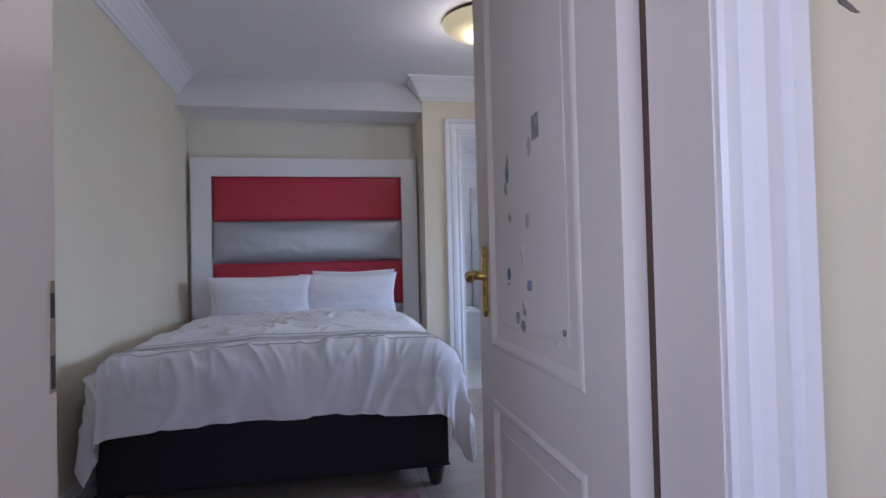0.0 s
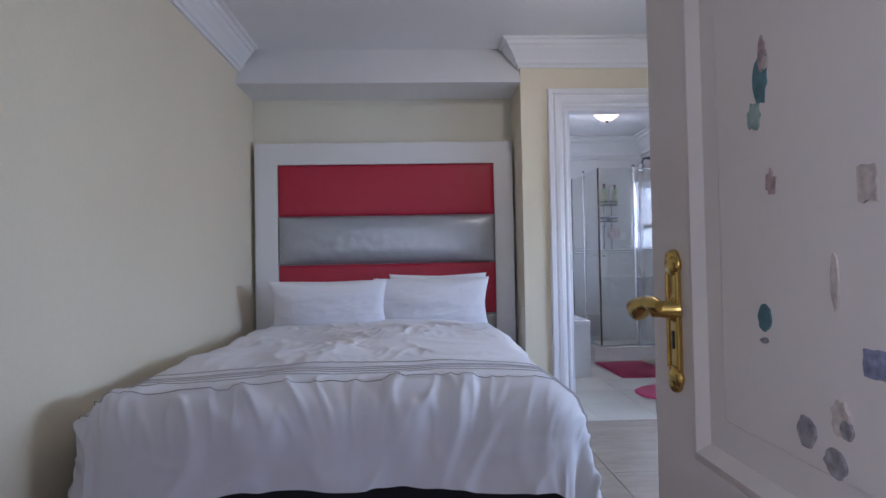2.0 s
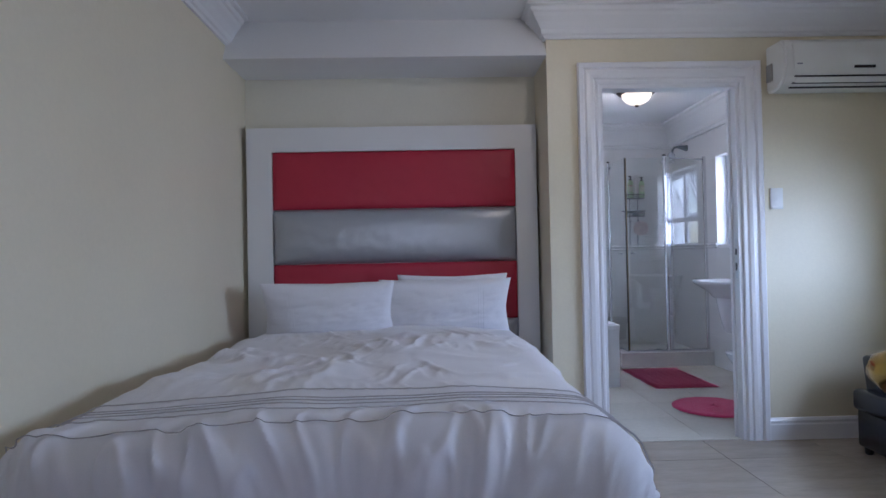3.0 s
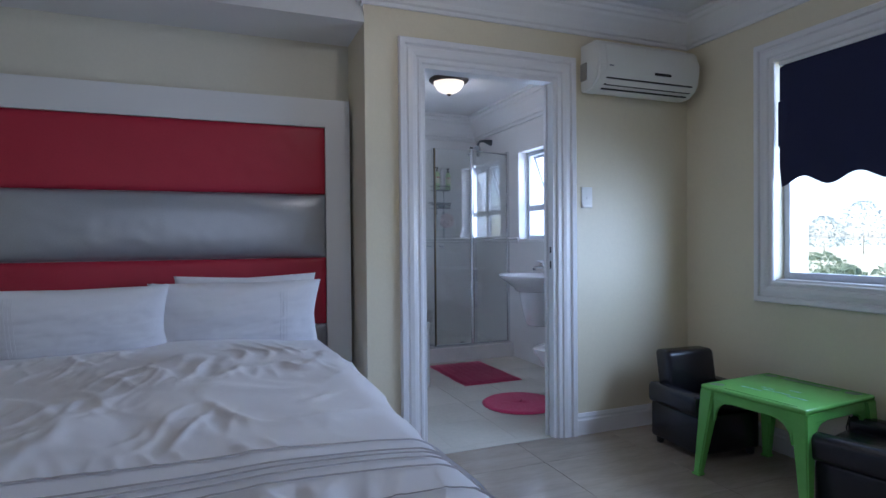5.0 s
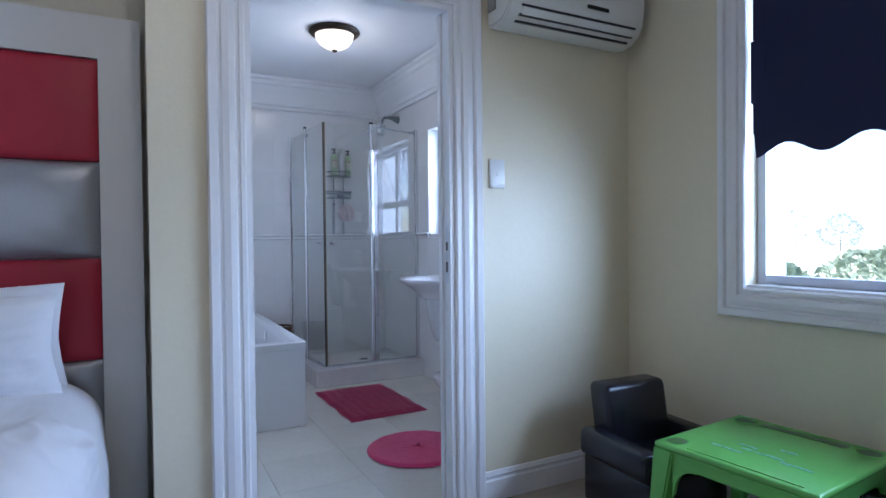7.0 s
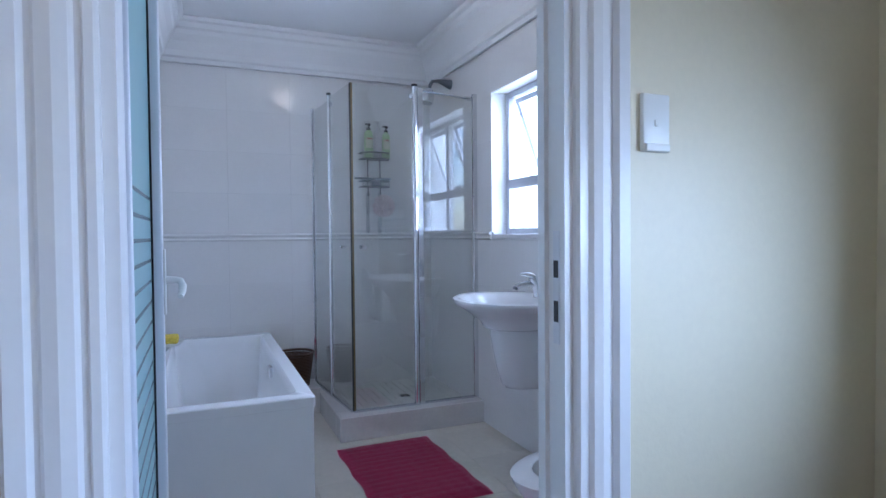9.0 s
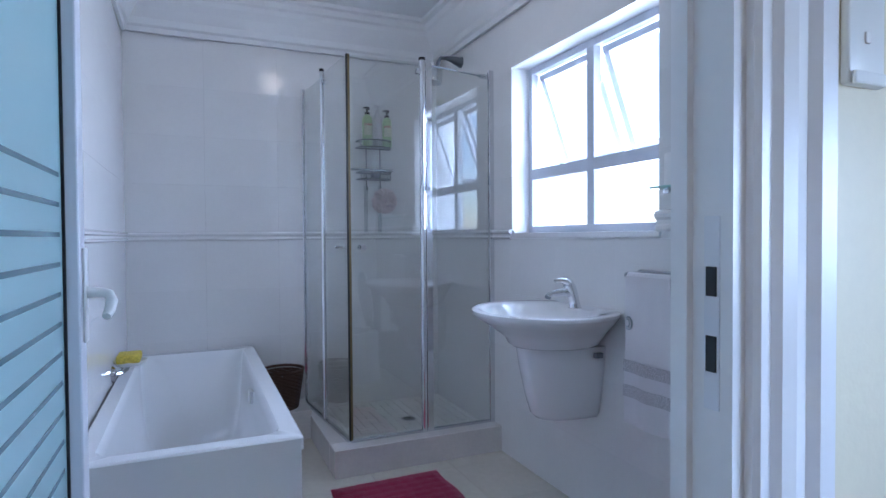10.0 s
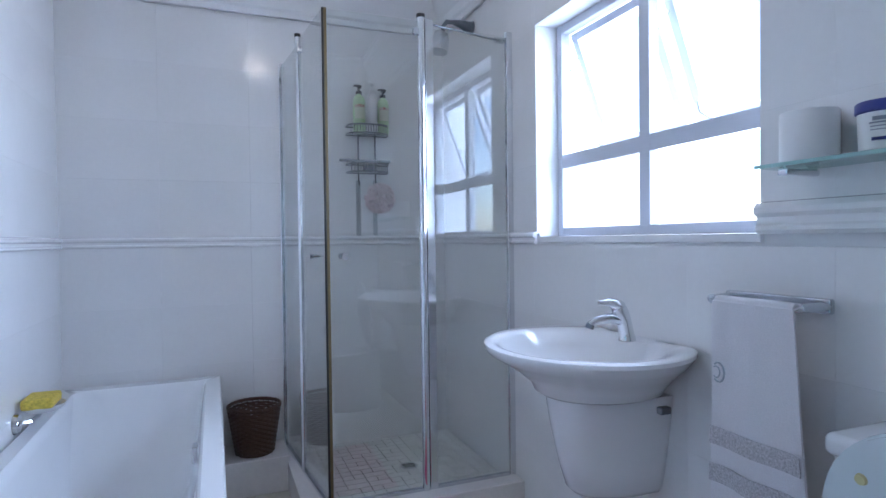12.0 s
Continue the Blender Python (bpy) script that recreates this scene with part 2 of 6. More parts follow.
def tube(points, r, seg=10, bm=None, mat=0, closed=False):
    """A round bar along points; r a number or one for each point."""
    b = bmesh.new()
    pts = [Vector(p) for p in points]
    n = len(pts)
    rs = r if isinstance(r, (list, tuple)) else [r] * n
    rings = []
    side = None
    for i, p in enumerate(pts):
        d = (pts[(i + 1) % n] - pts[i - 1]) if closed else (pts[min(i + 1, n - 1)] - pts[max(i - 1, 0)])
        d.normalize()
        if side is None:
            side = d.orthogonal().normalized()
        side = (side - d * side.dot(d)).normalized()
        up = d.cross(side)
        rings.append([b.verts.new(p + rs[i] * (math.cos(a) * side + math.sin(a) * up)) for a in [2 * math.pi * k / seg for k in range(seg)]])
    for i in range(n if closed else n - 1):
        a, c = rings[i], rings[(i + 1) % n]
        for k in range(seg):
            b.faces.new((a[k], a[(k + 1) % seg], c[(k + 1) % seg], c[k]))
    if not closed:
        b.faces.new(rings[0])
        b.faces.new(rings[-1][::-1])
    return join(bm, b, mat)


def lathe(cx, cy, profile, seg=32, bm=None, mat=0, sx=1.0, sy=1.0):
    """Turns (radius, z) pairs round an upright axis."""
    b = bmesh.new()
    rings = []
    for r, z in profile:
        if r < 1e-5:
            rings.append([b.verts.new((cx, cy, z))])
        else:
            rings.append([b.verts.new((cx + sx * r * math.cos(2 * math.pi * k / seg), cy + sy * r * math.sin(2 * math.pi * k / seg), z)) for k in range(seg)])
    for a, c in zip(rings, rings[1:]):
        for k in range(seg):
            j = (k + 1) % seg
            q = [v for v in ((a[k], a[j]) if len(a) > 1 else (a[0],))] + [v for v in ((c[j], c[k]) if len(c) > 1 else (c[0],))]
            if len(q) > 2:
                b.faces.new(q)
    for ring, flip in ((rings[0], True), (rings[-1], False)):
        if len(ring) > 1:
            b.faces.new(ring[::-1] if flip else ring)
    return join(bm, b, mat)


def prism(outline, axis, a, b_, bm=None, mat=0):
    """A flat outline of pairs pushed along an axis from a to b_. The pairs are the two other axes in order."""
    b = bmesh.new()

    def at(p, s):
        q = list(p)
        q.insert("xyz".index(axis), s)
        return q
    lo = [b.verts.new(at(p, a)) for p in outline]
    hi = [b.verts.new(at(p, b_)) for p in outline]
    n = len(outline)
    b.faces.new(lo)
    b.faces.new(hi[::-1])
    for k in range(n):
        b.faces.new((lo[k], hi[k], hi[(k + 1) % n], lo[(k + 1) % n]))
    return join(bm, b, mat)


def sweep(profile, path, bm=None, mat=0, closed=False):
    """A profile of (out, up) pairs carried along a flat path of (x, y) points; out is to the left of the way. Mitred corners."""
    b = bmesh.new()
    P = [Vector(p) for p in path]
    n = len(P)
    rings = []
    for i, p in enumerate(P):
        d0 = (p - P[i - 1]).normalized() if (i or closed) else (P[1] - p).normalized()
        d1 = (P[(i + 1) % n] - p).normalized() if (i < n - 1 or closed) else d0
        n0, n1 = Vector((-d0.y, d0.x)), Vector((-d1.y, d1.x))
        m = (n0 + n1) / (1 + n0.dot(n1))
        rings.append([b.verts.new((p.x + m.x * o, p.y + m.y * o, z)) for o, z in profile])
    k = len(profile)
    for i in range(n if closed else n - 1):
        a, c = rings[i], rings[(i + 1) % n]
        for j in range(k):
            b.faces.new((a[j], a[(j + 1) % k], c[(j + 1) % k], c[j]))
    if not closed:
        b.faces.new(rings[0])
        b.faces.new(rings[-1][::-1])
    return join(bm, b, mat)


def architrave(name, wall_axis, face, out, a0, a1, z0, z1, w, mat, bottom=False):
    """Moulded surround of an opening a0..a1 by z0..z1 on the plane wall_axis = face; out is the way into the room (+1 or -1)."""
    prof = [(0, 0), (0, 0.012), (0.006, 0.018), (0.018, 0.018), (0.022, 0.012), (0.030, 0.012), (0.036, 0.022), (0.055, 0.026), (0.075, 0.022), (0.081, 0.014),
            (0.088, 0.014), (0.094, 0.028), (0.118, 0.030), (0.124, 0.024), (0.124, 0)]
    s = w / 0.124
    b = bmesh.new()
    pts = [(a0, z0, -1, -1 if bottom else 0), (a0, z1, -1, 1), (a1, z1, 1, 1), (a1, z0, 1, -1 if bottom else 0)]
    rings = []
    for u, v, su, sv in pts:
        ring = []
        for o, h in prof:
            p = [u + su * o * s, v + sv * o * s]
            q = (face + out * h, p[0], p[1]) if wall_axis == "x" else (p[0], face + out * h, p[1])
            ring.append(b.verts.new(q))
        rings.append(ring)
    k = len(prof)
    m = 4 if bottom else 3
    for i in range(m):
        r0, r1 = rings[i], rings[(i + 1) % 4]
        for j in range(k):
            b.faces.new((r0[j], r0[(j + 1) % k], r1[(j + 1) % k], r1[j]))
    if not bottom:
        b.faces.new(rings[0])
        b.faces.new(rings[3][::-1])
    return b


# ---- plan ----
XW, XE = -0.84, 3.09          # bedroom west and east faces
YS, YN, YB = 0.91, 4.64, 5.02  # bedroom south face, north face, back of the bed alcove
H = 2.50
AX = 1.008                     # east side of the alcove
BX0, BX1, BY0, BY1 = 1.20, 3.02, 4.725, 7.68  # bathroom inside of its tiles
DX0, DX1, DZ = 1.327, 2.10, 2.04  # bathroom doorway
EX0, EX1, EY0 = -0.085, 0.725, 0.77  # entrance doorway and the hall face of its wall
WY0, WY1, WZ0, WZ1 = 2.20, 4.02, 0.91, 2.072  # bedroom window opening
VY0, VY1, VZ0, VZ1 = 5.70, 6.70, 1.15, 1.985  # bathroom window opening

# walls
bm = box(XW - 0.2, EX0 - 0.02, EY0, YS, 0, H)
box(EX1 + 0.02, XE + 0.25, EY0, YS, 0, H, bm=bm)
box(EX0 - 0.02, EX1 + 0.02, EY0, YS, 2.06, H, bm=bm)
structure("wall_south", bm, CREAM, "cream painted wall with the entrance doorway")
NY0, NY1, NZ = 1.45, 2.335, 1.40
bm = box(XW - 0.5, XW, NY1, YB + 0.2, 0, H)
box(XW - 0.5, XW, YS - 0.14, NY0, 0, H, bm=bm)
box(XW - 0.5, XW, NY0, NY1, NZ, H, bm=bm)
box(XW - 0.5, XW - 0.42, NY0, NY1, 0, NZ, bm=bm)
structure("wall_west", bm, CREAM, "cream painted wall beside the bed")
structure("wall_alcove", box(XW, AX, YB, YB + 0.2, 0, H), NICHE, "warm white wall behind the bed")
structure("wall_pier", box(AX, BX0 - 0.012, YN, BY1 + 0.2, 0, H), CREAM, "cream painted wall pier beside the bathroom door")
bm = box(BX0 - 0.012, DX0 - 0.02, YN, BY0 - 0.012, 0, H)
box(DX1 + 0.02, XE, YN, BY0 - 0.012, 0, H, bm=bm)
box(DX0 - 0.02, DX1 + 0.02, YN, BY0 - 0.012, DZ + 0.02, H, bm=bm)
structure("wall_north", bm, CREAM, "cream painted wall with the bathroom doorway")
bm = box(XE, XE + 0.25, YS, WY0, 0, H)
box(XE, XE + 0.25, WY1, BY0 - 0.012, 0, H, bm=bm)
box(XE, XE + 0.25, WY0, WY1, 0, WZ0, bm=bm)
box(XE, XE + 0.25, WY0, WY1, WZ1, H, bm=bm)
structure("wall_east", bm, CREAM, "cream painted wall with the large window")
bm = box(BX1 + 0.012, XE + 0.25, BY0 - 0.012, VY0, 0, H)
box(BX1 + 0.012, XE + 0.25, VY1, BY1 + 0.2, 0, H, bm=bm)
box(BX1 + 0.012, XE + 0.25, VY0, VY1, 0, VZ0, bm=bm)
box(BX1 + 0.012, XE + 0.25, VY0, VY1, VZ1, H, bm=bm)
structure("wall_bathroom_east", bm, WHITE, "white wall with the bathroom window")
structure("wall_bathroom_north", box(BX0 - 0.012, BX1 + 0.012, BY1 + 0.012, BY1 + 0.2, 0, H), WHITE)
# hall walls out of view; both openings are made up for the fill lamps
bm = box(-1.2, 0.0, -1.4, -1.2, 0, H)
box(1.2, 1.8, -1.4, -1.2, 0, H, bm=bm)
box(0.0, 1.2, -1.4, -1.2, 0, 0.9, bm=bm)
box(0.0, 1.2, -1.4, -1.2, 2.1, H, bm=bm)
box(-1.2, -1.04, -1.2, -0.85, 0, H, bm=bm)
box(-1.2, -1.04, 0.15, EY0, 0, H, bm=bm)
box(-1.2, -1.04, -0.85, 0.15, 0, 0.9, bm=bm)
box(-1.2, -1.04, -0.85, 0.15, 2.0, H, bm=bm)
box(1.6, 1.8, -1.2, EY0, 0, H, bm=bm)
structure("wall_hall", bm, HALL, "plain cream hall walls with openings added for fill lamps")
# bulkhead over the alcove
bm = prism([(4.63, 2.235), (YB, 2.235), (YB, H), (4.76, H)], "x", XW, AX)
structure("bulkhead", bm, WHITE, "white boxed beam over the bed alcove")
structure("ceiling", box(XW - 0.2, XE + 0.25, -1.4, BY1 + 0.2, H, H + 0.15), WHITE, "white plastered ceiling")
structure("floor", box(XW - 0.2, XE + 0.25, -1.4, BY1 + 0.2, -0.2, -0.006), GROUT, "floor bed under the tiles")

# cornices: (out, up)
CORN = [(0, 2.328), (0.014, 2.328), (0.018, 2.345), (0.030, 2.352), (0.036, 2.375), (0.058, 2.41), (0.078, 2.435), (0.086, 2.452), (0.098, 2.460), (0.104, 2.480), (0.125, 2.484), (0.125, H), (0, H)]
structure("cornice_bedroom", sweep(CORN, [(XE, YS), (XE, YN), (AX, YN), (AX, 4.74)]), WHITE, "white moulded plaster cornice")
structure("cornice_west", sweep(CORN, [(XW, 4.70), (XW, YS), (XE, YS)]), WHITE, "white moulded plaster cornice")
CB = [(o * 1.25, H - (H - z) * 1.45) for o, z in CORN]
structure("cornice_bathroom", sweep(CB, [(BX0, BY0), (BX1, BY0), (BX1, BY1), (BX0, BY1)], closed=True), WHITE, "white moulded bathroom cornice")

# skirting
SK = [(0, 0), (0.018, 0), (0.018, 0.085), (0.012, 0.092), (0.012, 0.100), (0.016, 0.106), (0.008, 0.122), (0, 0.124)]
structure("baseboard_north", sweep(SK, [(XE, YS), (XE, YN), (DX1 + 0.125, YN)]), GLOSS, "white moulded skirting board")
structure("baseboard_west", sweep(SK, [(AX, YN), (AX, YB), (XW, YB), (XW, NY1 + 0.04)]), GLOSS, "white moulded skirting board")
structure("baseboard_southwest", sweep(SK, [(XW, NY0 - 0.04), (XW, YS), (EX0 - 0.1, YS)]), GLOSS, "white moulded skirting board")
structure("baseboard_south", sweep(SK, [(EX1 + 0.1, YS), (XE, YS)]), GLOSS, "white moulded skirting board")


# doorways
def jambs(x0, x1, y0, y1, z, t=0.02, bm=None):
    bm = box(x0 - t, x0, y0, y1, 0, z + t, bm=bm)
    box(x1, x1 + t, y0, y1, 0, z + t, bm=bm)
    return box(x0, x1, y0, y1, z, z + t, bm=bm)


bm = jambs(DX0, DX1, YN - 0.002, BY0 + 0.002, DZ)
box(DX1 - 0.010, DX1, BY0 - 0.030, BY0 - 0.004, 0, DZ, bm=bm)
structure("door_frame_bathroom", bm, GLOSS, "white painted bathroom door frame")
structure("trim_bathroom_door", architrave("t", "y", YN, -1, DX0 - 0.02, DX1 + 0.02, 0, DZ + 0.02, 0.125, GLOSS), GLOSS, "wide white moulded architrave", smooth=False)
bm = jambs(EX0, EX1, EY0 - 0.002, YS + 0.002, 2.04)
structure("door_frame_entrance", bm, DOORPAINT, "off-white painted entrance door frame")
structure("trim_entrance_hall", architrave("t", "y", EY0, -1, EX0 - 0.003, EX1 + 0.003, 0, 2.043, 0.125, GLOSS), GLOSS, "white moulded hall architrave")
structure("trim_entrance_room", architrave("t", "y", YS, 1, EX0 - 0.006, EX1 + 0.006, 0, 2.046, 0.09, GLOSS), GLOSS, "white moulded architrave")
structure("trim_bedroom_window", architrave("t", "x", XE, -1, WY0, WY1, WZ0, WZ1, 0.115, GLOSS, bottom=True), GLOSS, "wide white moulded window surround")


# ---- bed ----
TOP, TX, TY0, TY1 = 0.640, (-0.73, 0.815), 2.72, 4.80


def drape(s, t, lift=0.0):
    """A place on the duvet: s across the bed, t along it from the foot; both run on past the mattress edges."""
    r = 0.10
    cx, cy = min(max(s, TX[0] + r), TX[1] - r), max(t, TY0 + r)
    ex, ey = s - cx, t - cy
    e = math.hypot(ex, ey)
    nx, ny = (ex / e, ey / e) if e > 1e-6 else (0.0, 0.0)
    puff = 0.030 * noise.noise(Vector((s * 1.6, t * 1.6, 3))) + 0.007 * noise.noise(Vector((s * 5, t * 4, 7)))
    gather = math.exp(-((t - 2.71) / 0.09) ** 2) + 0.5 * math.exp(-((t - 2.83) / 0.05) ** 2) + 0.35 * math.exp(-((t - 3.14) / 0.05) ** 2)
    swirl = noise.noise(Vector((t * 2.5, s, 2)))
    ridge = math.exp(-(7.0 * noise.noise(Vector((s * 15.0 + 1.6 * swirl, t * 3.4, 1)))) ** 2)
    long_fold = math.exp(-(9.0 * noise.noise(Vector((s * 5.0 + 1.2 * swirl, t * 1.1, 6)))) ** 2)
    wob = 0.35 * noise.noise(Vector((s * 2.2, t * 2.2, 11)))
    u2, v2 = s * 0.92 + t * 0.38 + wob * 0.5, t * 0.92 - s * 0.38
    u3, v3 = s * 0.90 - t * 0.44 + wob * 0.4, t * 0.90 + s * 0.44
    patch2 = max(0.0, min(1.0, 0.45 + 2.6 * noise.noise(Vector((s * 3.0, t * 3.0, 21)))))
    patch3 = max(0.0, min(1.0, 0.45 + 2.6 * noise.noise(Vector((s * 3.4, t * 3.4, 31)))))
    ridge2 = math.exp(-(6.5 * noise.noise(Vector((u2 * 7.5, v2 * 2.8, 5)))) ** 2) * patch2
    ridge3 = math.exp(-(6.5 * noise.noise(Vector((u3 * 10.0, v3 * 3.4, 9)))) ** 2) * patch3
    ridge4 = math.exp(-(6.0 * noise.noise(Vector((s * 13.0 + swirl, t * 5.0, 19)))) ** 2) * patch3
    facet = 0.010 * noise.noise(Vector((u2 * 4.0, v3 * 3.4, 15)))
    head = max(0.0, min(1.0, (t - 3.10) / 0.25)) * max(0.0, min(1.0, (4.62 - t) / 0.25))
    fall = max(0.0, min(1.0, (2.95 - t) / 0.25))
    pinch = max(0.15, min(1.0, 0.5 + 2 * noise.noise(Vector((s * 2.0, 3, 4)))))
    crease = 0.024 * gather * ridge * pinch + head * (0.012 * ridge2 + 0.010 * ridge3 + 0.005 * ridge4 + facet) + 0.022 * fall * long_fold * pinch
    crown = 0.03 * (1 - (2 * (s - (TX[0] + TX[1]) / 2) / (TX[1] - TX[0])) ** 2) if TX[0] < s < TX[1] else 0.0
    top = TOP + 0.02 + puff + crease + crown + lift
    rr = 0.15
    if e < 1e-6:
        return Vector((s, t, top))
    a = min(e / rr, math.pi / 2)
    out = rr * math.sin(a)
    down = rr * (1 - math.cos(a))
    if e > rr * math.pi / 2:
        down += e - rr * math.pi / 2
        hang = e - rr * math.pi / 2
        around = s * 5.2 if abs(ny) > abs(nx) else t * 4.0
        side = 0.45 if abs(nx) > abs(ny) else 1.0
        fold = 0.012 * math.sin(around * 2.1 + 2.4 * noise.noise(Vector((s * 2, t * 2, 0)))) + 0.040 * noise.noise(Vector((s * 2.6, t * 3.3, 2)))
        fold += 0.018 * max(0.0, 1 - 3 * abs(noise.noise(Vector((s * 5.5, t * 5.5, 4))))) ** 2
        out += side * fold * min(1, hang / 0.2) + (0.05 + 0.07 * max(0.0, -nx)) * hang
        out += 0.030 * 4 * nx * nx * ny * ny * math.sin(9 * math.atan2(ny, nx)) * min(1, hang / 0.15)
    out *= 1 - (0.20 if nx < 0 else 0.04) * abs(nx)
    out += lift + crease * min(1.0, e / 0.15)
    x, y = cx + nx * out, cy + ny * out
    if x < XW + 0.012:
        x = XW + 0.012 + 0.002 * math.sin(t * 30)
    return Vector((x, y, top - down + 0.02 * noise.noise(Vector((s * 3, t * 3, 8))) * min(1, e)))


def cloth(fn, s0, s1, ns, t0, t1, nt_, thick=0.0, soften=0):
    b = bmesh.new()
    vs = [[b.verts.new(fn(s0 + (s1 - s0) * i / ns, t0 + (t1 - t0) * j / nt_)) for j in range(nt_ + 1)] for i in range(ns + 1)]
    for i in range(ns):
        for j in range(nt_):
            b.faces.new((vs[i][j], vs[i + 1][j], vs[i + 1][j + 1], vs[i][j + 1]))
    for _ in range(soften):
        bmesh.ops.smooth_vert(b, verts=b.verts, factor=0.5, use_axis_x=True, use_axis_y=True, use_axis_z=True)
    if thick:
        thicken(b, thick)
    return b


bed = thing("bed", (0.02, 3.8, 0), "black fabric bed base with a deep mattress against the padded headboard", "bed")
part("base", box(-0.72, 0.78, 2.76, 4.88, 0.085, 0.375, 0.015), BASE, bed, "black woven fabric")
part("mattress", box(-0.70, 0.77, 2.79, 4.88, 0.378, TOP - 0.03, 0.05, 3), LINEN, bed, "white mattress")
for x in (-0.66, 0.72):
    for y in (2.80, 4.80):
        b = lathe(x, y, [(0.022, 0), (0.030, 0.01), (0.042, 0.07), (0.042, 0.085)], 20)
        part("foot", b, BLACKP, bed, "turned black foot", True)
b = bmesh.new()
tube([(-0.722, 2.757, 0.10), (0.782, 2.757, 0.10)], 0.006, 6, b)
tube([(-0.722, 2.757, 0.372), (0.782, 2.757, 0.372)], 0.006, 6, b)
part("piping", b, BASE, bed, "black piping")

duvet = solid("duvet", cloth(drape, -1.075, 1.245, 330, 2.43, 4.82, 330, 0.006, 2), LINEN, (0.02, 3.8, 0.6), "rumpled white cotton duvet draped over the bed", "duvet", smooth=True)


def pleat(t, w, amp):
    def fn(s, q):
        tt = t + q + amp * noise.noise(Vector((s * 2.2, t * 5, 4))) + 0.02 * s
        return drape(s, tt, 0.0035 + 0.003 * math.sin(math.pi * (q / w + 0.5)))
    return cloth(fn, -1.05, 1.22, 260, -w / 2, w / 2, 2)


# pleat strips carry the tucks' shade as grey colour
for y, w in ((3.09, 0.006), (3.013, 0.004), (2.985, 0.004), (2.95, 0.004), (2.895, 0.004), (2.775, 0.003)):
    part("pleat", pleat(y, w, 0.012), PLEAT_SHADE, duvet, "stitched pleat with its shade in the grey", True)


SEAM = material("pale grey stitching", (0.68, 0.67, 0.70), 0.9)


def pillow(name, cx, cy, z0, w, h, th, lean, turn, seed):
    ob = thing(name, (cx, cy, z0), "plump white cotton pillow leaning on the headboard", "pillow", "pillows on the bed")

    def side(sign):
        def fn(u, v):
            eu, ev = abs(u) ** 2.6, abs(v) ** 2.6
            body = max(0.0, (1 - eu)) ** 0.55 * max(0.0, (1 - ev)) ** 0.55
            pull = 1 + 0.045 * (abs(u) * abs(v)) ** 2 - 0.05 * (1 - abs(u)) * abs(v) ** 4 - 0.03 * (1 - abs(v)) * abs(u) ** 4
            d = th / 2 * body + 0.003
            d += 0.010 * body * noise.noise(Vector((u * 2.5 + seed, v * 2.5, seed)))
            d += 0.0022 * min(1, 2 * body) * math.exp(-(4 * noise.noise(Vector((u * 2.2 + v * 1.6, v * 5 - u * 2 + seed, 3 * seed)))) ** 2)
            d += 0.003 * min(1, 3 * body) * abs(noise.noise(Vector((u * 5 + seed, v * 3, 2 * seed))))
            return Vector((u * w / 2 * pull, sign * d, h / 2 + v * h / 2 * pull))
        return fn
    b = cloth(side(-1), -1, 1, 66, -1, 1, 44)
    c = cloth(side(1), -1, 1, 66, -1, 1, 44)
    b = join(b, c)
    bmesh.ops.remove_doubles(b, verts=b.verts, dist=0.0062)
    M = Matrix.Translation((cx, cy, z0)) @ Matrix.Rotation(turn, 4, "Z") @ Matrix.Rotation(-lean, 4, "X")
    bmesh.ops.transform(b, matrix=M, verts=b.verts)
    part("cushion", b, LINEN, ob, "", True)
    for k, u in enumerate((0.52, 0.56, 0.60) if seed < 5 else (-0.52, -0.56)):
        u = -u if seed == 1 else u
        pts = []
        for j in range(13):
            v = -0.9 + 1.8 * j / 12
            p = side(-1)(u, v)
            pts.append(M @ (p + Vector((0, -0.001, 0))))
        part("seam", tube(pts, 0.0011, 5), SEAM, ob, "grey stitched seam", True)
    return ob


pillow("pillow", -0.258, 4.66, 0.640, 0.71, 0.335, 0.15, radians(-20), radians(1), 1)
pillow("pillow", 0.400, 4.69, 0.640, 0.71, 0.335, 0.15, radians(-18), radians(-2), 2)
pillow("pillow", 0.445, 4.80, 0.640, 0.62, 0.345, 0.09, radians(-10), radians(0), 7)

# ---- headboard ----
hb = thing("headboard", (0.1, 5.0, 0), "tall white headboard with red and silver padded panels", "headboard")
F0, F1 = 4.925, 5.015
outline = [(-0.806, 0), (-0.806, 1.905), (0.991, 1.905), (0.991, 0), (0.859, 0), (0.859, 1.756), (-0.653, 1.756), (-0.653, 0)]
part("frame", prism([(x, z) for x, z in outline], "y", F0, F1), BOARD, hb, "white melamine board")
part("backing", box(-0.652, 0.858, F0 + 0.04, F1, 0, 1.755), BOARD, hb, "white melamine board")


def pad(x0, x1, z0, z1, deep, seam=0.02):
    def fn(u, v):
        body = max(0.0, (1 - abs(u) ** 10)) ** 0.45 * max(0.0, (1 - abs(v) ** (3.2 if deep > 0.03 else 8))) ** 0.5
        wr = 0.0025 * noise.noise(Vector((u * 14, v * 3, z0 * 9))) * body
        corner = 0.003 * math.sin(u * 70) * max(0, abs(v) - 0.75) * 4 * body if deep > 0.03 else 0.0
        return Vector(((x0 + x1) / 2 + u * (x1 - x0) / 2, F0 + 0.018 - 0.004 - deep * body - wr - corner, (z0 + z1) / 2 + v * (z1 - z0) / 2))
    b = cloth(fn, -1, 1, 90, -1, 1, 36)
    box(x0, x1, F0 + 0.014, F0 + 0.039, z0, z1, bm=b)
    return b


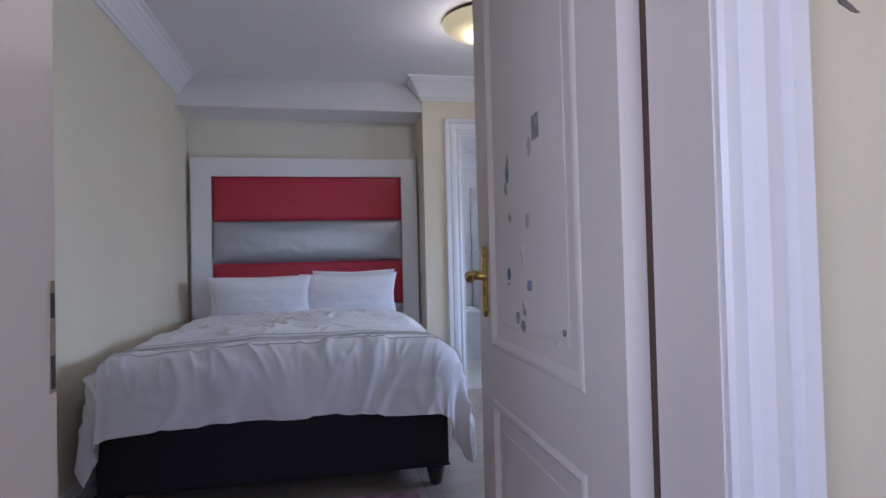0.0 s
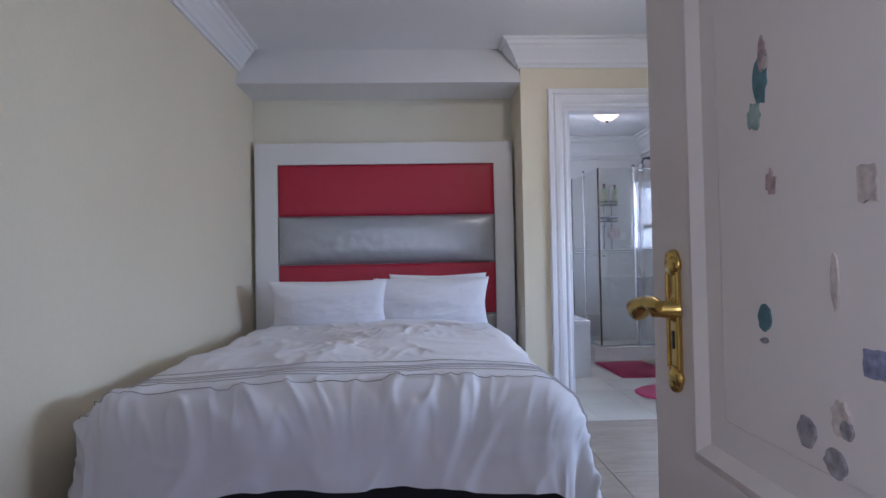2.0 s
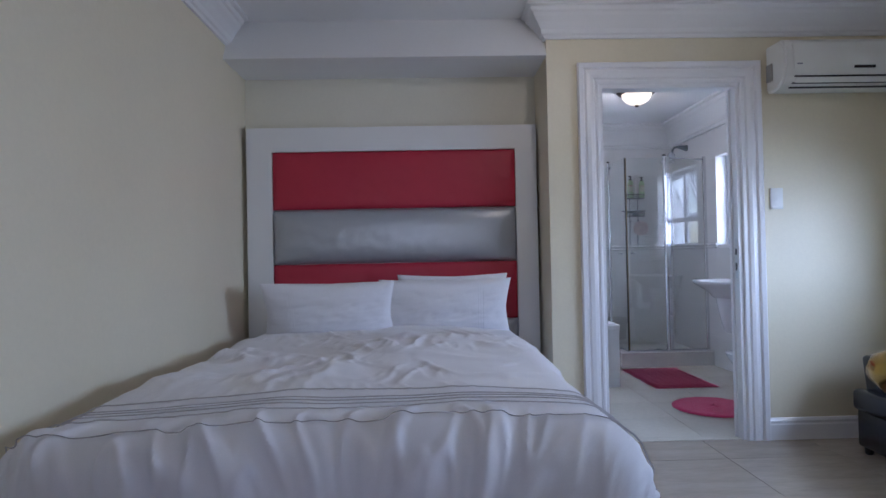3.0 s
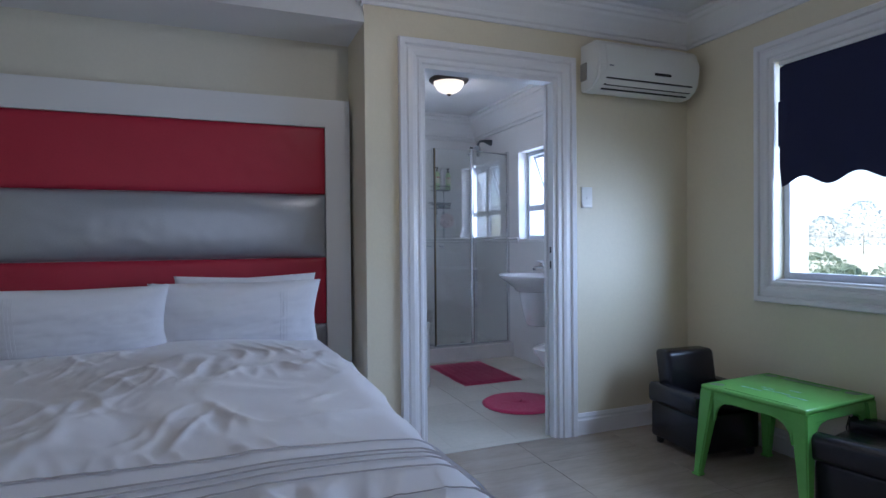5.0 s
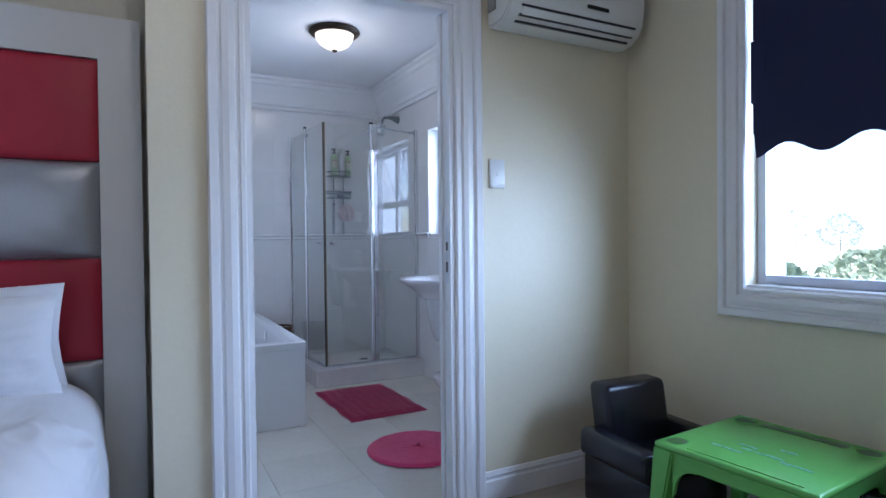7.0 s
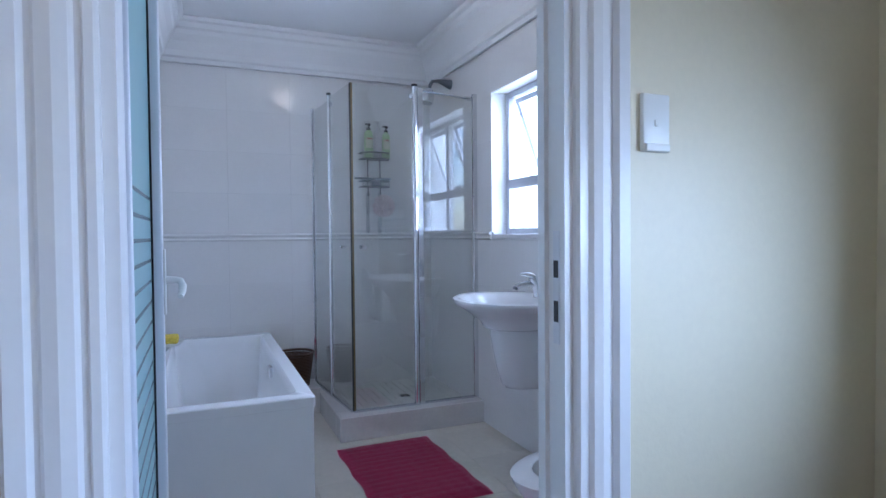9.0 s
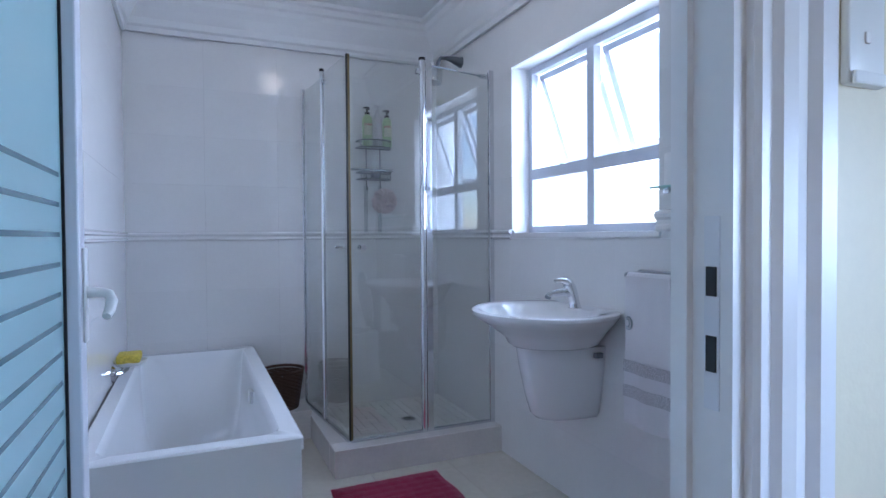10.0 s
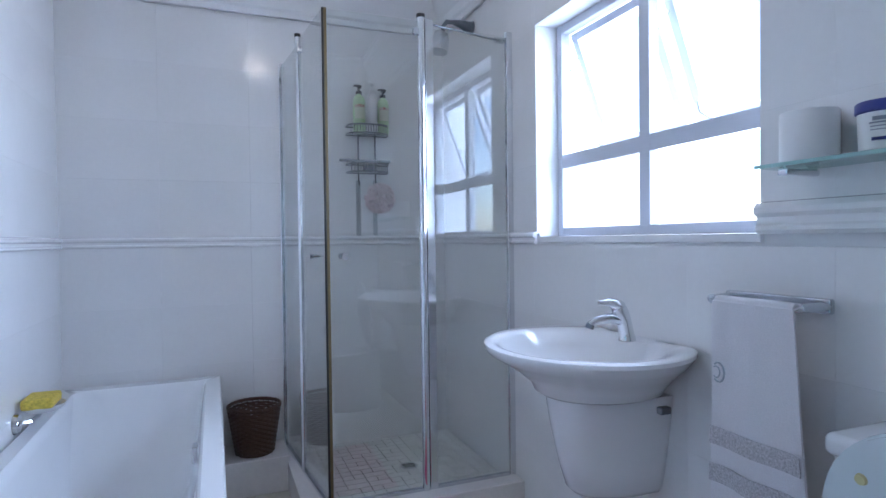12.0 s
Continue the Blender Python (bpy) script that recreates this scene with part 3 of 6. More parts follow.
part("red_panel", pad(-0.651, 0.857, 1.397, 1.754, 0.020), RED, hb, "red leatherette pad", True)
part("silver_panel", pad(-0.651, 0.857, 1.060, 1.393, 0.050), SILVER, hb, "silver leatherette puffed pad", True)
part("red_panel", pad(-0.651, 0.857, 0.700, 1.056, 0.020), RED, hb, "red leatherette pad", True)
part("silver_panel", pad(-0.651, 0.857, 0.360, 0.696, 0.040), SILVER, hb, "silver leatherette puffed pad", True)


# ---- entrance door, open ----
DXF, DXB, DH0, DH1 = 0.688, 0.731, 0.935, 1.795
door = tagged(thing("door_1", (DXF, DH0, 0), "off-white moulded two-panel door standing open with old stickers", "door"), kind="structure")
part("leaf", box(DXF + 0.006, DXB, DH0, DH1, 0.008, 2.03, 0.002), DOORPAINT, door)
PY0, PY1 = DH0 + 0.15, DH1 - 0.125


def stile(name, y0, y1, z0, z1):
    part(name, box(DXF, DXF + 0.008, y0, y1, z0, z1), DOORPAINT, door)


stile("stile", DH0, PY0, 0.008, 2.03)
stile("stile", PY1, DH1, 0.008, 2.03)
for z0, z1 in ((0.008, 0.20), (0.655, 0.80), (1.90, 2.03)):
    stile("rail", PY0, PY1, z0, z1)


def moulding(z0, z1):
    """The raised frame inside a door panel."""
    prof = [(0, 0.0065), (0, -0.001), (0.006, -0.005), (0.014, -0.006), (0.020, -0.002), (0.028, 0.004), (0.030, 0.0065)]
    b = bmesh.new()
    rings = []
    for y, z, sy, sz in ((PY0, z0, 1, 1), (PY0, z1, 1, -1), (PY1, z1, -1, -1), (PY1, z0, -1, 1)):
        rings.append([b.verts.new((DXF + h, y + sy * o, z + sz * o)) for o, h in prof])
    for i in range(4):
        r0, r1 = rings[i], rings[(i + 1) % 4]
        for j in range(len(prof) - 1):
            b.faces.new((r0[j], r0[j + 1], r1[j + 1], r1[j]))
    part("moulding", b, DOORPAINT, door, "moulded panel edge", True)
    c = box(DXF + 0.003, DXF + 0.0065, PY0 + 0.07, PY1 - 0.07, z0 + 0.07, z1 - 0.07, 0.003)
    part("panel", c, DOORPAINT, door, "raised panel field")


moulding(0.20, 0.655)
moulding(0.80, 1.90)
for z in (0.25, 1.80):
    part("hinge", tube([(DXB - 0.002, DH0 - 0.006, z - 0.05), (DXB - 0.002, DH0 - 0.006, z + 0.05)], 0.007, 10), BRASS, door, "brass hinge", True)
# added dark strip: closes the hinge gap and stands for its shade
part("gap_shade", box(0.7275, 0.7305, 0.9105, 0.9345, 0.008, 2.03), WICKER, door, "dark strip added for the shade in the hinge gap")
# brass lever handle
HY = 1.716
handle = part("handle", box(DXF - 0.006, DXF, HY - 0.017, HY + 0.017, 0.905, 1.055, 0.005, 3), BRASS, door, "ornate brass lever handle plate", True)
b = bmesh.new()
for z, up in ((0.900, -1), (1.060, 1)):
    for dz, w, h in ((0, 0.022, 0.017), (up * 0.010, 0.016, 0.012)):
        c = bmesh.new()
        bmesh.ops.create_uvsphere(c, u_segments=18, v_segments=12, radius=1, matrix=Matrix.Translation((DXF - 0.004, HY, z + dz)) @ Matrix.Diagonal((0.009, w, h, 1)))
        join(b, c)
tube([(DXF - 0.006, HY - 0.016, 0.912), (DXF - 0.006, HY - 0.016, 1.050)], 0.0025, 8, b)
tube([(DXF - 0.006, HY + 0.016, 0.912), (DXF - 0.006, HY + 0.016, 1.050)], 0.0025, 8, b)
part("scroll", b, BRASS, handle, "cast scrolled ends of the brass plate", True)
b = tube([(DXF - 0.004, HY - 0.004, 0.996), (DXF - 0.012, HY - 0.004, 0.996), (DXF - 0.024, HY, 0.997), (DXF - 0.031, HY + 0.006, 0.998)], [0.019, 0.013, 0.012, 0.013], 18)
tube([(DXF - 0.029, HY - 0.012, 1.002), (DXF - 0.031, HY + 0.004, 1.002), (DXF - 0.032, HY + 0.022, 1.004), (DXF - 0.033, HY + 0.038, 0.998), (DXF - 0.034, HY + 0.054, 0.993), (DXF - 0.034, HY + 0.068, 0.996), (DXF - 0.033, HY + 0.076, 1.002)],
     [0.008, 0.012, 0.011, 0.015, 0.018, 0.014, 0.005], 18, b)
part("lever", b, BRASS, handle, "short swelling brass lever", True)
part("keyhole", box(DXF - 0.0075, DXF - 0.0055, HY - 0.003, HY + 0.003, 0.940, 0.966, 0.001), BLACKP, handle, "dark keyhole")

STICK_TEAL = material("worn teal sticker", (0.09, 0.19, 0.21), 0.6, grain=0.3, grain_scale=60)
STICK_GREY = material("worn grey sticker", (0.30, 0.28, 0.28), 0.6, grain=0.45, grain_scale=90)
STICK_TAN = material("peeling paper sticker", (0.54, 0.47, 0.42), 0.8, grain=0.3, grain_scale=80)
STICK_PALE = material("pale green sticker", (0.30, 0.40, 0.36), 0.6, grain=0.3, grain_scale=70)
STICK_BLUE = material("blue sticker", (0.26, 0.27, 0.38), 0.5, grain=0.4, grain_scale=100)
STICK_ROSE = material("faded rose sticker", (0.42, 0.31, 0.30), 0.6, grain=0.4, grain_scale=80)


def sticker(y, z, w, h, mat, seed, ragged=0.25, proud=0.0):
    b = bmesh.new()
    rnd = random.Random(seed)
    n = 16
    pts = []
    for k in range(n):
        a = 2 * math.pi * k / n
        r = 1 - ragged * rnd.random()
        ca, sa = math.cos(a), math.sin(a)
        if ragged < 0.2 and w < 0.05:
            r *= 0.92 / max(abs(ca), abs(sa))
        pts.append((y + w / 2 * r * ca, z + h / 2 * r * sa))
    prism(pts, "x", DXF + 0.0018 - proud, DXF + 0.0075, b)
    part("sticker", b, mat, door, "torn old sticker")


for k, (y, z, w, h, mat, rg) in enumerate(((1.304, 1.330, 0.052, 0.068, STICK_GREY, 0.03), (1.343, 1.306 - 0.012, 0.032, 0.055, STICK_TAN, 0.3), (1.507, 1.262, 0.040, 0.075, STICK_TEAL, 0.4),
                                           (1.502, 1.283, 0.020, 0.05, STICK_ROSE, 0.3), (1.520, 1.222, 0.030, 0.040, STICK_PALE, 0.5), (1.497, 1.274, 0.014, 0.018, STICK_TAN, 0.3),
                                           (1.493, 1.146, 0.022, 0.036, STICK_ROSE, 0.5), (1.365, 1.129, 0.026, 0.040, STICK_TAN, 0.15), (1.405, 1.047, 0.012, 0.062, STICK_TAN, 0.2),
                                           (1.510, 1.004, 0.030, 0.034, STICK_TEAL, 0.25), (1.512, 0.980, 0.018, 0.008, STICK_GREY, 0.4), (1.361, 0.981, 0.034, 0.030, STICK_BLUE, 0.12), (1.402, 0.926, 0.030, 0.042, STICK_TAN, 0.3),
                                           (1.396, 0.918, 0.018, 0.022, STICK_GREY, 0.3), (1.449, 0.902, 0.032, 0.038, STICK_GREY, 0.25), (1.411, 0.884, 0.034, 0.034, STICK_GREY, 0.3), (1.171, 0.897, 0.016, 0.018, STICK_GREY, 0.2), (1.211, 0.871, 0.010, 0.012, STICK_TAN, 0.3))):
    sticker(y, z, w * 0.88, h * 0.9, mat, k + 3, rg, 0.00012 * k)

# strike plate in the other jamb, with slots
STRIKEB = material("worn brass strike", (0.45, 0.38, 0.30), 0.45, metal=0.6, grain=0.2)
sp = tagged(thing("strike_plate", (EX0, 0.86, 0.96), "worn brass strike plate on the off-white door jamb", "strike plate"))
part("plate", box(EX0, EX0 + 0.0015, 0.893, 0.908, 0.895, 1.03, 0.0006), STRIKEB, sp)
for z0, z1 in ((0.985, 1.015), (0.900, 0.940)):
    part("slot", box(EX0 + 0.0012, EX0 + 0.0022, 0.895, 0.905, z0, z1), BLACKP, sp, "dark latch slot")

# niche in the west wall: white surround and shelf
niche = thing("built_in_shelf", (XW, NY1, 0), "recessed brown shelf niche with a white wooden surround", "shelf")
part("surround", box(XW, XW + 0.014, NY1 - 0.002, NY1 + 0.032, 0, NZ + 0.035, 0.002), GLOSS, niche, "white wooden edge")
part("surround", box(XW, XW + 0.014, NY0 - 0.035, NY1 - 0.002, NZ, NZ + 0.035, 0.002), GLOSS, niche, "white wooden edge")
# laminate brown that also holds the shade inside the niche
BROWN = material("brown laminate with niche shade", (0.33, 0.26, 0.23), 0.6, grain=0.08, grain_scale=20, stretch=(6, 6, 1))
part("lining", box(XW - 0.42, XW - 0.41, NY0, NY1 - 0.011, 0, NZ), BROWN, niche, "brown laminate lining with niche shade in its colour")
part("lining", box(XW - 0.41, XW - 0.002, NY1 - 0.011, NY1 - 0.002, 0, NZ), BROWN, niche, "brown laminate lining with niche shade in its colour")
part("shelf", box(XW - 0.409, XW - 0.04, NY0 + 0.02, NY1 - 0.012, 0.83, 0.862, 0.002), GLOSS, niche, "white shelf")

# marks on the hall wall
wm = material("wall filler stain", (0.42, 0.33, 0.20), 0.8, grain=0.4, grain_scale=60)
for k, (x, z, w, h) in enumerate(((0.895, 1.395, 0.016, 0.012), (0.935, 1.375, 0.05, 0.010))):
    b = prism([(x + w / 2 * math.cos(a) * (1 - 0.4 * random.random()), z + h / 2 * math.sin(a) - 0.2 * w * math.cos(a)) for a in [i * math.pi / 6 for i in range(12)]], "y", EY0 - 0.0015, EY0)
    ob = structure("wall_chip", b, material("bare plaster chip", (0.16, 0.14, 0.12), 0.9, grain=0.4), "chipped paint on the wall")


# ---- bedroom: window, blind, air conditioner, switch ----
def frame_bars(parent, x0, x1, y0, y1, z0, z1, w, mat, name="window_frame"):
    part(name, box(x0, x1, y0, y0 + w, z0, z1, 0.003), mat, parent)
    part(name, box(x0, x1, y1 - w, y1, z0, z1, 0.003), mat, parent)
    part(name, box(x0 + 0.0005, x1 - 0.0005, y0 + w, y1 - w, z0, z0 + w, 0.003), mat, parent)
    part(name, box(x0 + 0.0005, x1 - 0.0005, y0 + w, y1 - w, z1 - w, z1, 0.003), mat, parent)


WINFRAME = material("white powder-coated aluminium", (0.58, 0.60, 0.66), 0.3, stain=0.02)
win = tagged(thing("window_1", (XE, 3.1, WZ0), "white aluminium window in a deep painted reveal", "window"), kind="structure")
frame_bars(win, 3.15, 3.19, WY0 + 0.001, WY1 - 0.001, WZ0 + 0.012, WZ1 - 0.001, 0.035, WINFRAME)
part("mullion", box(3.152, 3.188, 2.78, 2.82, WZ0 + 0.047, WZ1 - 0.036, 0.003), WINFRAME, win)
for a, c in ((WY0 + 0.036, 2.78), (2.82, WY1 - 0.036)):
    p = part("pane", box(3.168, 3.172, a, c, WZ0 + 0.047, WZ1 - 0.036), GLASS, win, "clear glass pane")
    p.visible_shadow = False
part("window_sill", box(XE - 0.004, 3.30, WY0 + 0.001, WY1 - 0.001, WZ0 - 0.001, WZ0 + 0.011, 0.003), GLOSS, win, "white painted sill")

blind = thing("roman_blind", (3.07, 3.1, 2.08), "navy scalloped fabric blind half drawn over the window", "blind")


def blind_fn(y, q):
    """q from 0 at the top to 1 at the hem."""
    hem = 1.435 + 0.024 * math.cos((WY1 - 0.03 - y) / 0.265 * 2 * math.pi + math.pi) + 0.006 * math.sin(y * 3)
    z = 2.048 + (hem - 2.048) * q
    fold = 0.010 * math.sin(q * 9 + 0.8) * (0.3 + q) + 0.006 * math.sin(y * 7) * q
    return Vector((3.092 - 0.012 * q - fold + 0.008 * noise.noise(Vector((y * 3, z * 3, 1))), y, z))


b = cloth(blind_fn, WY0 + 0.02, WY1 - 0.045, 150, 0, 1, 30, 0.002)
part("fabric", b, NAVY, blind, "navy cotton fabric", True)
for k, (z0, z1, off) in enumerate(((1.86, 2.04, 0.012), (1.62, 1.86, 0.022), (1.50, 1.62, 0.012), (1.455, 1.505, 0.002))):
    yb = WY1 - 0.045
    bb = prism([(3.085, z1), (3.108, z1), (3.108, z0), (3.085, z0 + 0.005)], "y", yb - 0.03, yb + off * 0.9 + 0.006)
    part("fold", bb, NAVY, blind, "stacked fabric fold")
part("headrail", box(3.075, 3.125, WY0 + 0.01, WY1 - 0.03, 2.046, 2.068, 0.003), GLOSS, blind, "white headrail")

ac = thing("air_conditioner", (2.62, YN, 2.0), "white wall-mounted split air conditioner above the switch", "air conditioner")
AX0, AX1 = 2.285, 3.012
prof = [(YN - 0.002, 2.262), (YN - 0.002, 1.995), (YN - 0.05, 1.985), (YN - 0.11, 1.992), (YN - 0.155, 2.02), (YN - 0.178, 2.06), (YN - 0.186, 2.11), (YN - 0.182, 2.17), (YN - 0.168, 2.235), (YN - 0.14, 2.258)]
b = prism(prof, "x", AX0, AX1)
bmesh.ops.bevel(b, geom=[e for e in b.edges if abs(e.verts[0].co.x - e.verts[1].co.x) < 1e-5], offset=0.012, segments=3, affect="EDGES")
part("housing", b, ACW, ac, "white plastic housing", True)
part("front_panel", prism([(YN - 0.184, 2.075), (YN - 0.191, 2.11), (YN - 0.187, 2.17), (YN - 0.173, 2.228), (YN - 0.16, 2.226), (YN - 0.176, 2.08)], "x", AX0 + 0.05, AX1 - 0.05), ACW, ac, "hinged front panel", True)
for y, z in ((YN - 0.172, 2.045), (YN - 0.150, 2.014), (YN - 0.122, 1.996)):
    part("louvre_gap", box(AX0 + 0.06, AX1 - 0.05, y - 0.004, y + 0.010, z - 0.004, z + 0.003, 0.001), BLACKP, ac, "dark air slot")
part("louvre", prism([(YN - 0.172, 2.038), (YN - 0.156, 2.012), (YN - 0.150, 2.016), (YN - 0.166, 2.042)], "x", AX0 + 0.07, AX1 - 0.06), ACW, ac, "air louvre")
part("display", box(2.67, 2.79, YN - 0.1905, YN - 0.183, 2.082, 2.098, 0.003), BLACKP, ac, "dark display strip")
part("badge", box(2.350, 2.380, YN - 0.1915, YN - 0.188, 2.105, 2.113), material("grey print", (0.25, 0.25, 0.27), 0.5), ac, "grey badge")
# shade on the unit's side is painted with the grout grey
part("side_grip", box(AX0 - 0.010, AX0 - 0.0005, YN - 0.075, YN - 0.02, 2.05, 2.15, 0.004), GROUT, ac, "side cover with its shade in the grey")

sw = thing("light_switch", (2.33, YN, 1.32), "white plastic light switch on the cream wall", "light switch")
part("plate", box(2.288, 2.362, YN - 0.012, YN, 1.325, 1.447, 0.004, 3), PLASTICW, sw, "", True)
part("rocker", box(2.319, 2.329, YN - 0.0145, YN - 0.012, 1.378, 1.393, 0.002), PLASTICW, sw, "small rocker")
part("lower_lip", box(2.292, 2.358, YN - 0.018, YN - 0.012, 1.325, 1.342, 0.003), PLASTICW, sw, "raised lip")


def ceiling_lamp(x, y, z, r, label, ring=1.0, deep=1.15, bowl=None):
    ob = thing("ceiling_light", (x, y, z), label, "ceiling light", "ceiling lights")
    q = r * ring
    part("base_ring", lathe(x, y, [(q * 0.4, z), (q, z), (q * 1.02, z - 0.010), (q * 0.93, z - 0.026), (q * 0.80, z - 0.032), (q * 0.74, z - 0.024), (q * 0.4, z - 0.02)], 40), BRONZE, ob, "dark bronze ring", True)
    p = part("shade", lathe(x, y, [(r * 0.77, z - 0.026), (r * 0.74, z - 0.026 - 0.022 * deep), (r * 0.60, z - 0.026 - 0.053 * deep), (r * 0.36, z - 0.026 - 0.076 * deep), (r * 0.1, z - 0.026 - 0.086 * deep), (0, z - 0.026 - 0.087 * deep)], 40), bowl or LAMPGLASS, ob, "lit alabaster glass bowl", True)
    p.visible_shadow = False
    zz = z - 0.026 - 0.087 * deep
    part("finial", lathe(x, y, [(0.004, zz + 0.003), (0.017, zz), (0.018, zz - 0.007), (0.008, zz - 0.014), (0, zz - 0.016)], 16), BRONZE, ob, "bronze finial", True)
    return ob


ceiling_lamp(2.14, 6.30, H, 0.165, "lit alabaster bowl ceiling light on a dark ring in the bathroom")
ceiling_lamp(1.22, 3.45, H, 0.36, "wide lit alabaster bowl ceiling light in the bedroom", 0.72, 1.05, DIMGLASS)


# ---- children's table and armchairs ----
def tapered(bm, p0, p1, w0, d0, w1, d1):
    b = bmesh.new()
    lo = [b.verts.new((p0[0] + sx * w0 / 2, p0[1] + sy * d0 / 2, p0[2])) for sx, sy in ((-1, -1), (1, -1), (1, 1), (-1, 1))]
    hi = [b.verts.new((p1[0] + sx * w1 / 2, p1[1] + sy * d1 / 2, p1[2])) for sx, sy in ((-1, -1), (1, -1), (1, 1), (-1, 1))]
    b.faces.new(lo[::-1])
    b.faces.new(hi)
    for k in range(4):
        b.faces.new((lo[k], lo[(k + 1) % 4], hi[(k + 1) % 4], hi[k]))
    bmesh.ops.bevel(b, geom=b.edges[:], offset=0.006, segments=2, affect="EDGES")
    return join(bm, b)


table = thing("childrens_table", (2.775, 3.71, 0), "lime green plastic children's table beside the window wall", "table")
TXa, TXb, TYa, TYb, TZ = 2.49, 2.992, 3.45, 3.955, 0.441
b = box(TXa, TXb, TYa, TYb, TZ - 0.022, TZ, 0.010, 3)
part("tabletop", b, GREEN, table, "scuffed lime green top", True)
SCUFF = material("blue crayon scuff", (0.10, 0.43, 0.25), 0.4, grain=0.5, grain_scale=70)
rnd = random.Random(12)
for sx, sy, sl in ((0.13, 0.33, 0.10), (0.17, 0.24, 0.13), (0.20, 0.30, 0.06), (0.15, 0.13, 0.09), (0.25, 0.20, 0.05)):
    edge = [(TXa + sx + rnd.uniform(0.002, 0.009) * side, TYa + sy + sl * (k - 3) / 6) for side, ks in ((-1, range(7)), (1, range(6, -1, -1))) for k in ks]
    part("scuff", prism(edge, "z", TZ - 0.001, TZ + 0.0006), SCUFF, table, "bluish scuff marks")
for nm, bb in (("apron", box(TXa + 0.02, TXb - 0.02, TYa + 0.008, TYa + 0.024, TZ - 0.065, TZ - 0.021, 0.004)), ("apron", box(TXa + 0.02, TXb - 0.02, TYb - 0.024, TYb - 0.008, TZ - 0.065, TZ - 0.021, 0.004)),
               ("apron", box(TXa + 0.008, TXa + 0.024, TYa + 0.026, TYb - 0.026, TZ - 0.065, TZ - 0.021, 0.004)), ("apron", box(TXb - 0.024, TXb - 0.008, TYa + 0.026, TYb - 0.026, TZ - 0.065, TZ - 0.021, 0.004))):
    part(nm, bb, GREEN, table)
for sx, x in ((-1, TXa + 0.035), (1, TXb - 0.035)):
    for sy, y in ((-1, TYa + 0.035), (1, TYb - 0.035)):
        b = bmesh.new()
        tapered(b, (x + sx * 0.042, y + sy * 0.042, 0.0), (x, y, TZ - 0.018), 0.034, 0.034, 0.072, 0.072)
        arch = [(0.0, 0.0), (0.085, 0.0), (0.085, 0.006), (0.060, 0.010), (0.040, 0.020), (0.024, 0.036), (0.012, 0.060), (0.004, 0.100), (0.0, 0.104)]
        xin, yin, zt = x - sx * 0.030, y - sy * 0.030, TZ - 0.060
        prism([(yin - sy * a, zt - h) for a, h in arch], "x", x + sx * 0.012, x + sx * 0.026, b)
        prism([(xin - sx * a, zt - h) for a, h in arch], "y", y + sy * 0.012, y + sy * 0.026, b)
        box(x + sx * 0.042 - 0.021, x + sx * 0.042 + 0.021, y + sy * 0.042 - 0.021, y + sy * 0.042 + 0.021, 0, 0.012, 0.004, bm=b)
        part("leg", b, GREEN, table, "", True)
# flat inlays: the shade of wells and groove is in this dark green
GREEN_SHADE = material("lime green with recess shade painted in", (0.03, 0.12, 0.02), 0.4)
for x, y in ((TXa + 0.055, TYb - 0.05), (TXb - 0.06, TYb - 0.06), (TXb - 0.06, TYa + 0.06)):
    part("cup_ring", lathe(x, y, [(0.033, TZ + 0.0005), (0.036, TZ + 0.003), (0.040, TZ + 0.0005)], 28), GREEN, table, "moulded cup ring", True)
    part("cup_well", lathe(x, y, [(0, TZ + 0.001), (0.033, TZ + 0.001), (0.033, TZ - 0.01), (0, TZ - 0.01)], 28), GREEN_SHADE, table, "flat cup well disc with its shade in the colour")
part("pencil_groove", box(TXb - 0.075, TXb - 0.035, TYa + 0.12, TYb - 0.12, TZ - 0.004, TZ + 0.001, 0.001), GREEN_SHADE, table, "long pencil groove with its shade in the colour")
part("edge_rib", box(TXa + 0.02, TXa + 0.026, TYa + 0.05, TYb - 0.11, TZ, TZ + 0.003, 0.001), GREEN, table, "moulded rib")


table.matrix_basis = pose(2.775, 3.71, 0, 0, 0, 5)


def armchair():
    """A small armchair at the origin, facing -y, its base 0.40 wide and 0.44 deep."""
    ob = thing("childrens_armchair", (0, 0, 0), "small black leatherette children's armchair beside the green table", "armchair", "armchairs at the green table")
    part("body", box(-0.20, 0.20, -0.18, 0.19, 0.035, 0.235, 0.018, 3), LEATHER, ob, "", True)
    part("seat", box(-0.148, 0.148, -0.185, 0.045, 0.237, 0.30, 0.022, 3), LEATHER, ob, "padded seat cushion", True)
    b = box(-0.160, 0.160, 0.052, 0.168, 0.236, 0.516, 0.026, 4)
    for v in b.verts:
        v.co.y += max(0, v.co.z - 0.25) * 0.16
    part("backrest", b, LEATHER, ob, "padded upright backrest", True)
    for s in (-1, 1):
        part("armrest", box(min(s * 0.152, s * 0.236), max(s * 0.152, s * 0.236), -0.195, 0.175, 0.236, 0.345, 0.026, 4), LEATHER, ob, "rolled armrest", True)
        part("piping", tube([(s * 0.181, -0.198, 0.25), (s * 0.226, -0.198, 0.29), (s * 0.194, -0.198, 0.335), (s * 0.162, -0.198, 0.29)], 0.003, 6, closed=True), LEATHER, ob, "stitched piping", True)
        for y in (-0.15, 0.15):
            part("foot", lathe(s * 0.165, y, [(0.014, 0), (0.020, 0.006), (0.022, 0.036)], 14), BLACKP, ob, "black plastic foot", True)
    return ob


chair = armchair()
